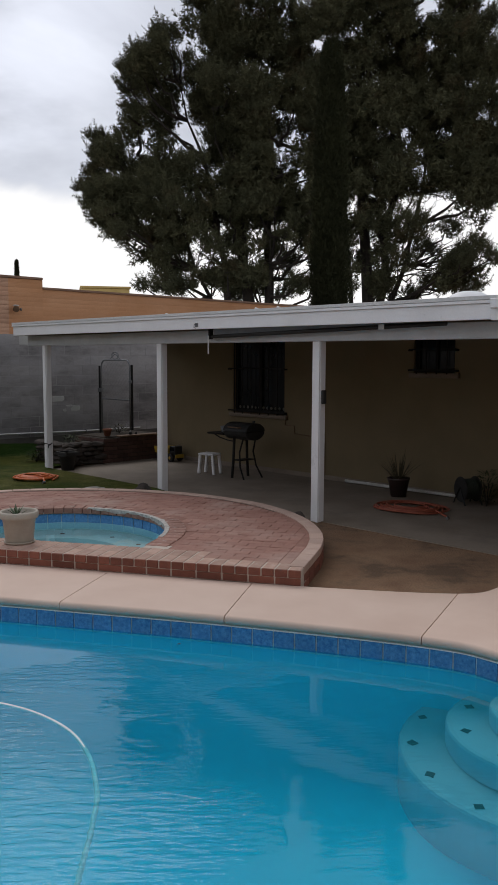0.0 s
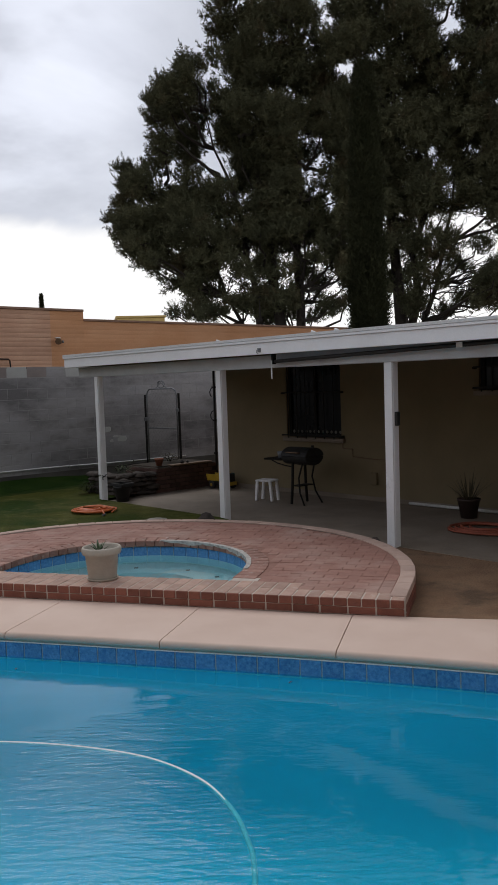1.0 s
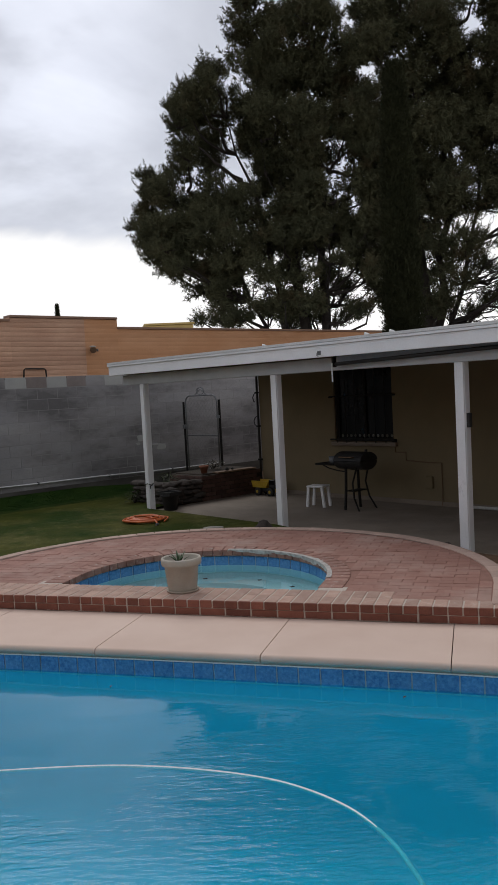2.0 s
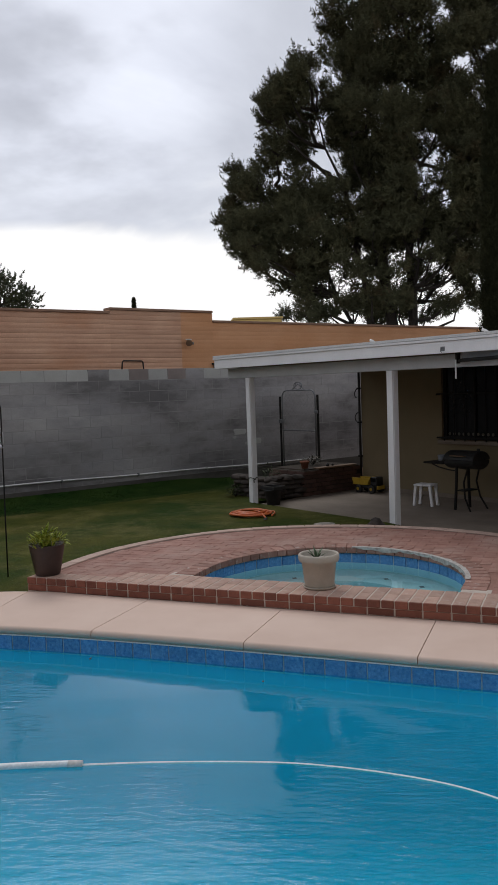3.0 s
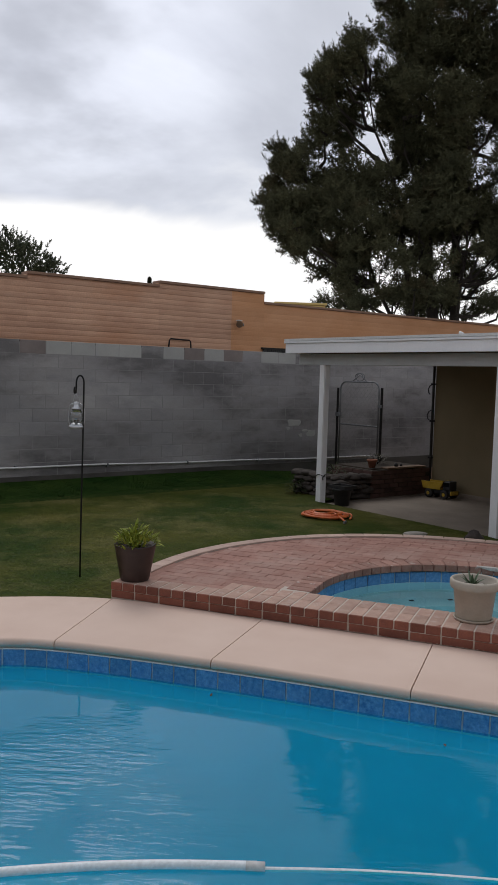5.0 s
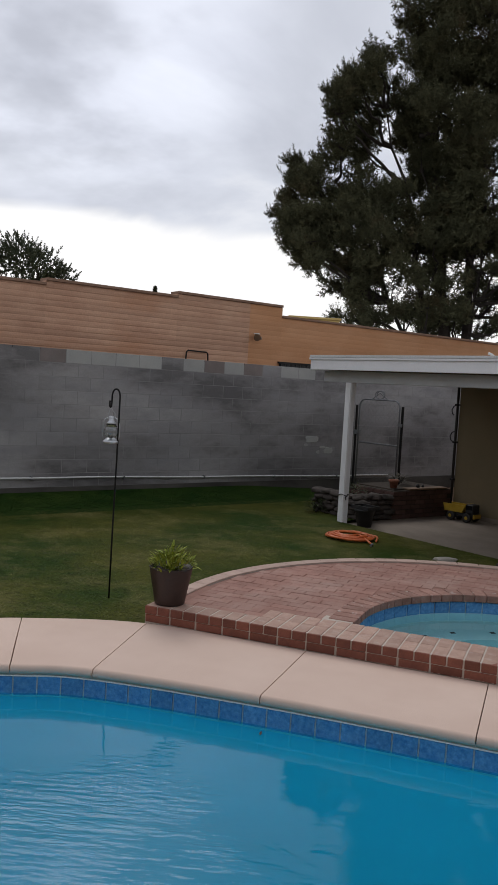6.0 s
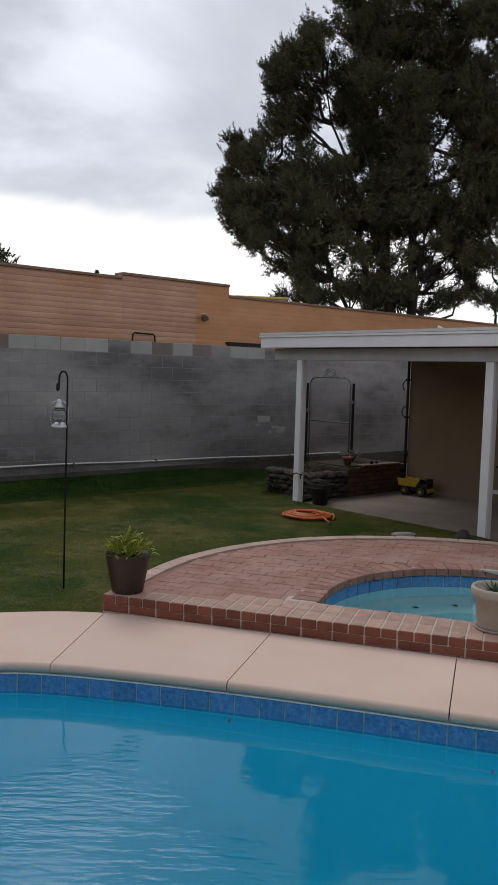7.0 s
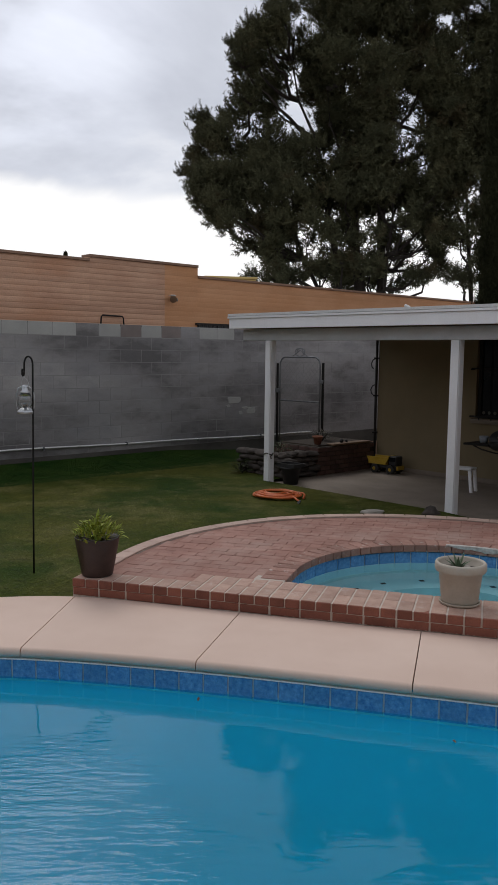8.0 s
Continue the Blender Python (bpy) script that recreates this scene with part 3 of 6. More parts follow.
# ring of bricks round the spa's mouth
ringb = brick_mesh("mouth_brick", 0.098, 0.20, 0.062, M_CRUSTBRICK)
for p, d in open_along(spa_line(0.075), 0.112):
    if p.y > 6.66:
        piece("mouth_brick", platform, ringb, Matrix.Translation((p.x, p.y, RIM_Z - 0.029)) @ Matrix.Rotation(math.atan2(d.y, d.x) + radians(jig(0.8)), 4, "Z"))

# pavers between: running bond, the ones beside the pool as single pieces, the rest joined
paver = brick_mesh("paver", 0.2005, 0.1005, 0.05, M_PAVER, 0.003)


def inside(line, x, y):
    odd = False
    for a, b in zip(line, line[1:] + line[:1]):
        if (a.y > y) != (b.y > y) and x < (b.x - a.x) * (y - a.y) / (b.y - a.y) + a.x:
            odd = not odd
    return odd


field, mouth = platform_line(0.145), spa_line(0.175)


def clear_of(x, y, m):
    return all(inside(field, x + i * m[0], y + j * m[1]) and not inside(mouth, x + i * m[0], y + j * m[1]) for i in (-1, 0, 1) for j in (-1, 0, 1)) and y > 6.46


spots = []
row = 0
y = 6.475
while y < 9.5:
    x = -6.3 + (0.102 if row % 2 else 0)
    while x < -0.9:
        if clear_of(x, y, (0.09, 0.04)) and not (-4.86 < x < -2.39 and y < 6.95):
            spots.append((x, y, 1.0))
        else:
            for half in (-0.051, 0.051):
                if clear_of(x + half, y, (0.035, 0.035)) and not (-4.82 < x + half < -2.43 and y < 6.95):
                    spots.append((x + half, y, 0.49))
        x += 0.204
    y += 0.1035
    row += 1
near = sorted(spots, key=lambda s: s[1] + 0.25 * s[0])[:300]
half_paver = brick_mesh("paver", 0.0985, 0.1005, 0.05, M_PAVER, 0.003)
for x, y, w in near:
    piece("paver", platform, paver if w == 1.0 else half_paver, pose(x, y, RIM_Z - 0.029 + jig(0.0025), jig(0.6), jig(0.4), jig(0.5)))
rest = bmesh.new()
for x, y, w in spots:
    if (x, y, w) not in near:
        z = RIM_Z - 0.004 + jig(0.0025)
        hx = 0.0995 if w == 1.0 else 0.0485
        top = [rest.verts.new((x + sx * (hx - 0.004), y + sy * 0.046, z)) for sx, sy in ((-1, -1), (1, -1), (1, 1), (-1, 1))]
        low = [rest.verts.new((x + sx * hx, y + sy * 0.0495, z - 0.006)) for sx, sy in ((-1, -1), (1, -1), (1, 1), (-1, 1))]
        rest.faces.new(top)
        for k in range(4):
            rest.faces.new((low[k], low[(k + 1) % 4], top[(k + 1) % 4], top[k]))
far_pavers = part("far_pavers", rest, M_PAVER, platform)
far_pavers["kind"] = "stuff"

# chalky crust along the back of the spa's mouth
bm = bmesh.new()
rows = []
for p, q, e in zip(spa_line(-0.030, 160), spa_line(0.012, 160), spa_line(0.05, 160)):
    if p.x < -3.75 or p.y < 7.0:
        continue
    n1, n2 = noise.noise(p * 7.0), noise.noise(p * 17.0)
    thin = min(1.0, (p.x + 3.75) / 0.3, (p.y - 7.0) / 0.25)
    edge = q.lerp(e, max(0.0, min(1.0, 0.02 + 0.8 * n1 + 0.5 * n2)) * thin)
    rows.append([bm.verts.new((p.x, p.y, RIM_Z - thin * (0.032 + 0.03 * n1 + 0.016 * n2))), bm.verts.new((p.x, p.y, RIM_Z + 0.007)), bm.verts.new((edge.x, edge.y, RIM_Z + 0.0075)), bm.verts.new((edge.x, edge.y, RIM_Z - 0.002))])
for a, b in zip(rows, rows[1:]):
    for k in range(3):
        bm.faces.new((a[k], a[k + 1], b[k + 1], b[k]))
bmesh.ops.recalc_face_normals(bm, faces=bm.faces)
part("chalk_crust", bm, M_CHALK, platform, "white chalky crust")

# spa basin with bench
spa = thing("spa_basin", "small blue tiled spa basin with plaster bench", "spa", pose(0, 0, 0), kind="structure")
bm = bmesh.new()
rings = [[bm.verts.new((p.x, p.y, z)) for p in spa_line(g)] for g, z in ((0.02, 0.06), (0.02, -0.42), (-0.42, -0.43), (-0.45, -0.85))]
for a, b in zip(rings, rings[1:]):
    for k in range(len(a)):
        bm.faces.new((a[k], b[k], b[(k + 1) % len(a)], a[(k + 1) % len(a)]))
bmesh.ops.triangle_fill(bm, use_beauty=True, edges=[bm.edges.get((rings[-1][k], rings[-1][(k + 1) % len(rings[-1])])) for k in range(len(rings[-1]))])
bmesh.ops.recalc_face_normals(bm, faces=bm.faces)
part("basin", bm, M_SPAPLASTER, spa)
bm = bmesh.new()
lo = [[bm.verts.new((p.x, p.y, z)) for p in spa_line(0.013)] for z in (0.07, -0.115)]
for k in range(len(lo[0])):
    bm.faces.new((lo[0][k], lo[1][k], lo[1][(k + 1) % len(lo[0])], lo[0][(k + 1) % len(lo[0])]))
part("tile_grout", bm, M_GROUT, spa)
place_tiles(spa_line(0.005), spa, -0.018, "spa_tile")
for x, y in ((-4.41, 7.52), (-4.22, 7.74), (-3.92, 7.92), (-3.34, 7.92), (-2.95, 7.7)):
    part("accent_tile", boxes((-0.022, -0.022, 0, 0.022, 0.022, 0.004), bevel=0.001), M_DARKTILE, spa, "small dark blue accent tile", m=pose(x, y, -0.425, 0, 0, 30))
spa_water = obj("spa_water", sheet(spa_line(-0.005), [], -0.03), M_SPAWATER)
tagged(spa_water, "clear pale blue spa water", "water", kind="structure")
spa_water.visible_shadow = False

# ---- lawn ----
left_edge = [RIM[(i) % len(RIM)] for i in range(2 * STEPS - 1, -1, -1)] + [RIM[i] for i in range(len(RIM) - 1, len(RIM) - 2 * STEPS, -1)]
LAWN = [(p.x, p.y) for p in platform_line(0.03)[1:44]] + [uv(3.0, -0.04), uv(0.05, -0.04), uv(-0.05, 0.62), uv(-1.5, 1.9), uv(-1.5, 3.0), uv(-2.79, 3.2), uv(-2.79, -9.0)]
LAWN += [(-18.0, 3.0)] + [(p.x, p.y) for p in reversed(left_edge)] + [(-6.3, 6.2)]
lawn = obj("lawn", sheet(LAWN, [], LAWN_Z), M_TURF)
tagged(lawn, "green lawn with dry yellow patches", "lawn", kind="structure")
gx = np.random.default_rng(3)
poly = [Vector((a, b, 0)) for a, b in LAWN]
n_blades = 110000
pts = []
cand = np.column_stack((gx.uniform(-12.5, -2.0, 640000), gx.uniform(4.6, 17.0, 640000)))
ax = np.array([p.x for p in poly])
ay = np.array([p.y for p in poly])
odd = np.zeros(len(cand), bool)
for i in range(len(poly)):
    j = (i + 1) % len(poly)
    cond = (ay[i] > cand[:, 1]) != (ay[j] > cand[:, 1])
    xi = (ax[j] - ax[i]) * (cand[:, 1] - ay[i]) / (ay[j] - ay[i] + 1e-12) + ax[i]
    odd ^= cond & (cand[:, 0] < xi)
cand = cand[odd][:n_blades]
k = len(cand)
ang, lean, h, w = gx.uniform(0, 6.283, k), gx.uniform(5.0, 8.5, k), gx.uniform(0.003, 0.006, k), gx.uniform(0.004, 0.008, k)


def bank(x, y):
    """Height of the turf above the lawn where it rises towards the foot of the block wall."""
    u = (x + 6.46) * math.cos(radians(30.8)) - (y - 12.13) * math.sin(radians(30.8))
    v = (x + 6.46) * math.sin(radians(30.8)) + (y - 12.13) * math.cos(radians(30.8))
    return 0.145 * np.clip((-1.75 - u) / 1.04, 0, 1) ** 1.6 * np.clip((2.6 - v) / 2.2, 0, 1)


rise = bank(cand[:, 0], cand[:, 1])
lz = LAWN_Z + 0.0005 + rise
h = np.where(rise > 0.012, h * 3.0, h)
lean = np.where(rise > 0.012, lean * 0.4, lean)
dx, dy = np.cos(ang), np.sin(ang)
v0 = np.column_stack((cand[:, 0] - dy * w, cand[:, 1] + dx * w, lz))
v1 = np.column_stack((cand[:, 0] + dy * w, cand[:, 1] - dx * w, lz))
v2 = np.column_stack((cand[:, 0] + dx * h * lean, cand[:, 1] + dy * h * lean, lz + h))


def tri_mesh(name, a, b, c, material):
    verts = np.stack((a, b, c), 1).reshape(-1, 3)
    me = bpy.data.meshes.new(name)
    me.vertices.add(len(verts))
    me.vertices.foreach_set("co", verts.ravel().astype(np.float32))
    me.loops.add(len(verts))
    me.loops.foreach_set("vertex_index", np.arange(len(verts), dtype=np.int32))
    me.polygons.add(len(verts) // 3)
    me.polygons.foreach_set("loop_start", np.arange(0, len(verts), 3, dtype=np.int32))
    me.update(calc_edges=True)
    me.materials.append(material)
    return me


bm = bmesh.new()
rows = [[bm.verts.new((*uv(u, v), 0)) for u in np.linspace(-2.79, -1.76, 9)] for v in np.linspace(-9, 2.6, 60)]
for row in rows:
    for p in row:
        p.co.z = LAWN_Z + 0.0008 + float(bank(p.co.x, p.co.y))
for a, b in zip(rows, rows[1:]):
    for q in range(8):
        bm.faces.new((a[q], a[q + 1], b[q + 1], b[q]))
tagged(obj("lawn_bank", bm, M_DARKTURF, smooth=True), "turf rising towards the foot of the block wall", "lawn", kind="structure")
up = np.cross(v1 - v0, v2 - v0)[:, 2] > 0
v0, v1 = np.where(up[:, None], v0, v1), np.where(up[:, None], v1, v0)
by_wall = rise > 0.012
verge = new("grass", tri_mesh("grass", v0[by_wall], v1[by_wall], v2[by_wall], M_DARKGRASS))
tagged(verge, "longer dark green grass along the block wall", "grass", kind="stuff")
grass = new("grass", tri_mesh("grass", v0[~by_wall], v1[~by_wall], v2[~by_wall], M_GRASS))
tagged(grass, "short green grass with dry yellow patches", "grass", kind="stuff")

# ---- patio ----
patio = obj("patio_slab", sheet([uv(-0.02, 0.0), uv(10.5, 0.0), uv(10.5, 2.52), uv(-0.02, 2.52)], [], PATIO_Z, 0.10), M_CONCRETE)
tagged(patio, "stained grey concrete patio slab", "patio", kind="structure")

# ---- house ----
house = thing("house", "tan stucco single-storey house with covered patio", "house", HOUSE)
W1, W2 = (1.80, 0.86, 2.99, 2.16), (5.42, 1.56, 6.05, 2.10)


def wall_with_openings(u0, u1, z0, z1, y0, y1, openings):
    bm = bmesh.new()
    us = sorted({u0, u1, *(o[0] for o in openings), *(o[2] for o in openings)})
    zs = sorted({z0, z1, *(o[1] for o in openings), *(o[3] for o in openings)})
    for a, b in zip(us, us[1:]):
        for c, d in zip(zs, zs[1:]):
            if not any(o[0] <= a and b <= o[2] and o[1] <= c and d <= o[3] for o in openings):
                box(bm, a, y0, c, b, y1, d)
    bmesh.ops.remove_doubles(bm, verts=bm.verts, dist=1e-5)
    dup = {}
    for fc in bm.faces:
        dup.setdefault(tuple(sorted(v.index for v in fc.verts)), []).append(fc)
    bmesh.ops.delete(bm, geom=[q for g in dup.values() if len(g) > 1 for q in g], context="FACES_ONLY")
    return bm


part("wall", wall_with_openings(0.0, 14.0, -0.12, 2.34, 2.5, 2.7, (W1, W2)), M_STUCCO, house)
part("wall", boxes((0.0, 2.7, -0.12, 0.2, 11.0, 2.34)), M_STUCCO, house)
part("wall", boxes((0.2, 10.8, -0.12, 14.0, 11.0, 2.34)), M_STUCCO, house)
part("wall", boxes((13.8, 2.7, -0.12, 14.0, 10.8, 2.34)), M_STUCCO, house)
part("roof", boxes((-0.1, 2.63, 2.34, 14.1, 11.1, 2.41), bevel=0.01), M_ROOF, house, "flat white roof")
# unseen end wall, added to block light from the patio's east end
part("wall", boxes((9.6, -0.3, -0.12, 9.8, 2.4995, 2.08)), M_STUCCO, house)
part("baseboard", boxes((0.0, 2.485, -0.12, 14.0, 2.4985, -0.005), bevel=0.003), M_CONCRETE, house, "pale concrete footing strip")

# ---- patio cover ----
cover = thing("patio_cover", "white painted wooden patio cover with fascia and posts", "patio cover", HOUSE @ pose(0, 0, 0.008, 0, 0.22, 0))
UL, UR = -0.52, 11.0
part("fascia", boxes((UL, -0.275, 2.105, 8.13, -0.235, 2.245), bevel=0.004), M_WHITE, cover)
part("fascia", boxes((8.135, -0.285, 2.095, UR, -0.245, 2.275), bevel=0.004), M_WHITE, cover)
part("drip_edge", boxes((UL - 0.015, -0.295, 2.246, 8.13, -0.225, 2.277), bevel=0.004), M_WHITE, cover)
part("gutter_lip", boxes((8.135, -0.315, 2.20, UR, -0.286, 2.285), bevel=0.006), M_WHITE, cover)
part("side_fascia", boxes((UL, -0.234, 2.11, UL + 0.04, 2.5, 2.25), bevel=0.004), M_WHITE, cover)
bm = boxes((UL, -0.30, 2.279, UR, 2.62, 2.312))
for v in bm.verts:
    v.co.z += (v.co.y + 0.3) * 0.030
part("roof", bm, M_ROOF, cover)
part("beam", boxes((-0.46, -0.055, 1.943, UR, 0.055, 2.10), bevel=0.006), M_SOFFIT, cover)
# rafters and roof deck take the dark colour that cuts bounced light
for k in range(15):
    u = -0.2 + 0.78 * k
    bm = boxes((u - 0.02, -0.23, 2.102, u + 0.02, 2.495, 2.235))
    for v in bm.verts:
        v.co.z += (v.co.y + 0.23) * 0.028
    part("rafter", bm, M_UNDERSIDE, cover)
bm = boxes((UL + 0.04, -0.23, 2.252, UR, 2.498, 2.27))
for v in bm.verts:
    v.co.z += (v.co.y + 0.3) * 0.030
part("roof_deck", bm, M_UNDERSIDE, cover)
for u in (0.055, 3.085, 5.90, 8.85):
    p = part("post", boxes((u - 0.062, -0.045, PATIO_Z, u + 0.062, 0.045, 1.943), bevel=0.006), M_WHITE, cover)
    part("post_trim", boxes((u + 0.022, -0.062, PATIO_Z, u + 0.058, -0.0455, 1.942), bevel=0.003), M_WHITE, p)


# ---- block wall ----
WALL_U = -2.8
block_wall = thing("block_wall", "grey concrete block garden wall with pale blocks along its top course", "garden wall", HOUSE @ pose(WALL_U, 0, -0.018, 0, 0, 90), kind="structure")
part("mortar_core", boxes((-12, 0.0016, -0.1, 14, 0.1984, 2.20)), M_BLOCKMORTAR, block_wall)
blk = brick_mesh("block", 0.4005, 0.20, 0.198, M_BLOCK, 0.003)
brownblk = brick_mesh("brown_block", 0.4005, 0.20, 0.198, M_BROWNBLOCK, 0.003)
newblk = brick_mesh("pale_block", 0.4005, 0.20, 0.198, M_NEWBLOCK, 0.003)
rest = bmesh.new()
rng = random.Random(11)
PALE = (-9, -7, -6, -5, -4, -2, 0, 3, 4)
for r in range(11):
    for c in range(-30, 35):
        x = c * 0.4064 + 0.024 + (0.2032 if r % 2 else 0)
        z = 0.1016 + 0.2032 * r
        if -3.4 < x < 6.9:
            pale = r == 10 and c in PALE
            piece("block", block_wall, newblk if pale else brownblk if r == 10 and c in (-8, -1, 1) else blk, pose(x, 0.10 + rng.uniform(-0.0008, 0.0008), z))
        elif -11.8 < x < 13.7:
            box(rest, x - 0.200, 0.0, z - 0.099, x + 0.200, 0.2, z + 0.099)
part("far_blocks", rest, M_BLOCK, block_wall)["kind"] = "stuff"

# strip darker than the blocks, standing slightly proud of them
part("footing", boxes((-11.8, -0.012, -0.1, 13.7, 0.0005, 0.205), bevel=0.004), M_FOOTBLOCK, block_wall, "dark strip along the foot of the wall")
for x, z, w, h in ((1.86, 0.945, 0.15, 0.06), (2.28, 0.74, 0.11, 0.06), (2.02, 0.71, 0.05, 0.03), (1.72, 0.84, 0.05, 0.025), (2.12, 0.80, 0.07, 0.02)):
    bm = bmesh.new()
    ring = []
    for k in range(20):
        a = k * math.pi / 10
        q = 1 + 0.35 * noise.noise(Vector((math.cos(a) * 1.6 + x * 9, math.sin(a) * 1.6, z * 7)))
        ring.append((w * q * math.copysign(abs(math.cos(a)) ** 0.6, math.cos(a)), h * q * math.copysign(abs(math.sin(a)) ** 0.6, math.sin(a))))
    rim = [bm.verts.new((x + p, -0.0005, z + q)) for p, q in ring]
    top = [bm.verts.new((x + p * 0.9, -0.006, z + q * 0.9)) for p, q in ring]
    bm.faces.new(top)
    for k in range(20):
        bm.faces.new((rim[k], rim[(k + 1) % 20], top[(k + 1) % 20], top[k]))
    bmesh.ops.recalc_face_normals(bm, faces=bm.faces)
    part("cement_patch", bm, M_NEWBLOCK, block_wall, "pale smear of cement")

# ---- neighbouring building ----
nb = thing("neighbour_building", "orange burnt-adobe flat-roofed building behind the block wall", "building", HOUSE @ pose(-5.25, 0.06, -0.02, 0, 0, 90))


def course(x0, x1, z, h, g, deep=1.0):
    """One slumped course of adobe, bulged and a little wavy."""
    bm = bmesh.new()
    n = max(2, int((x1 - x0) / 0.4))
    rows = []
    for i in range(n + 1):
        x = x0 + (x1 - x0) * i / n
        j, q = g.uniform(-0.004, 0.003), g.uniform(-0.006, 0.006)
        sec = [(0.002 + 0.009 * deep, z), (0.002 + (0.004 + j) * deep, z + 0.012), (0.002 + j * deep, z + h * 0.5), (0.002 + (0.004 + j) * deep, z + h - 0.014 + q), (0.002 + 0.009 * deep, z + h)]
        rows.append([bm.verts.new((x, y, zz)) for y, zz in sec])
    for a, b in zip(rows, rows[1:]):
        for k in range(4):
            bm.faces.new((a[k], b[k], b[k + 1], a[k + 1]))
    return bm


g_adobe = random.Random(77)
for x0, x1, top in ((-14.0, -2.41, 3.42), (-2.41, 0.29, 3.50), (0.29, 2.06, 3.58), (2.06, 2.92, 3.58), (2.92, 30.0, 3.365)):
    skin = M_ADOBE if x1 < 2.5 else M_ADOBE2
    w = part("wall", boxes((x0, 0.018, 0, x1, 0.25, top)), skin, nb)
    z = 1.74
    while z < top - 0.02:
        h = min(0.102, top - z)
        part("course", course(x0, x1, z, h, g_adobe, 1.0 if x1 < 2.5 else 0.35), skin, w)
        z += 0.102
    part("cap", boxes((x0 + 0.001, -0.03, top, x1 - 0.001, 0.28, top + 0.05), bevel=0.004), M_ADOBECAP, w, "dark brick parapet cap")
part("roof", boxes((-14, 0.25, 3.0, 30, 9.0, 3.1)), M_ROOF, nb)
part("wall", boxes((-14, 8.8, 0, 30, 9.0, 3.3)), M_ADOBE, nb)
part("wall", boxes((-14, 0.25, 0, -13.75, 8.8, 3.3)), M_ADOBE, nb)
part("wall", boxes((29.75, 0.25, 0, 30, 8.8, 3.3)), M_ADOBE, nb)


# ---- trees ----
def foliage(masses, per, rngen, length=0.27, needle=0.105, width=0.0125, spray=25, density=None, lift=0.62, axis=0.0):
    """Brush-like shoots of thin leaves set through uneven masses (centre, radius); every shoot points outwards and turns up at its end."""
    A, B, C = [], [], []
    unit = lambda v: v / np.linalg.norm(v, axis=1)[:, None]
    for i, (cx, cy, cz, r) in enumerate(masses):
        n = max(4, int(per * r * r * (density[i] if density else 1.0)))
        d = unit(rngen.normal(size=(n, 3)))
        lump = 0.84 + 0.26 * np.sin(d[:, :1] * 5 + i) * np.sin(d[:, 2:] * 6 + 2 * i)
        reach = rngen.uniform(0.05, 1.0, (n, 1)) ** 0.5
        size = max(r - 0.08, 0.12)
        pos = np.array((cx, cy, cz)) + d * (size * lump * reach) * np.array((1.08, 1.0, 0.84))
        away = np.array((math.copysign(1.0, cx - axis) * min(abs(cx - axis) / 3.0, 0.6), 0.0, 0.0))
        v = unit(d * 0.55 + away + np.array((0, 0, lift)) + rngen.normal(size=(n, 3)) * 0.34)
        long = rngen.uniform(0.6, 1.35, (n, 1)) * length
        for k in range(spray):
            t = (k + rngen.uniform(0, 1, (n, 1))) / spray
            w = unit(np.cross(v, rngen.normal(size=(n, 3))))
            bend = np.array((0, 0, 0.10)) * t * t
            stem = pos + v * long * t + bend
            out = unit(v * rngen.uniform(0.1, 0.9, (n, 1)) + w)
            tip = stem + out * needle * rngen.uniform(0.7, 1.3, (n, 1)) * (1.15 - 0.5 * t)
            side = unit(np.cross(out, rngen.normal(size=(n, 3)))) * width
            A.append(stem - side)
            B.append(stem + side)
            C.append(tip)
    return np.concatenate(A), np.concatenate(B), np.concatenate(C)


def limb(bm, a, b, r0, r1, sag, rngen):
    a, b = Vector(a), Vector(b)
    pts = []
    for k in range(7):
        t = k / 6
        p = a.lerp(b, t)
        p.z -= sag * math.sin(math.pi * t)
        if 0 < k < 6:
            p += Vector(rngen.normal(size=3)) * min(0.12, 0.035 * (b - a).length)
        pts.append(p)
    tube(bm, pts, r0, 7, r1)


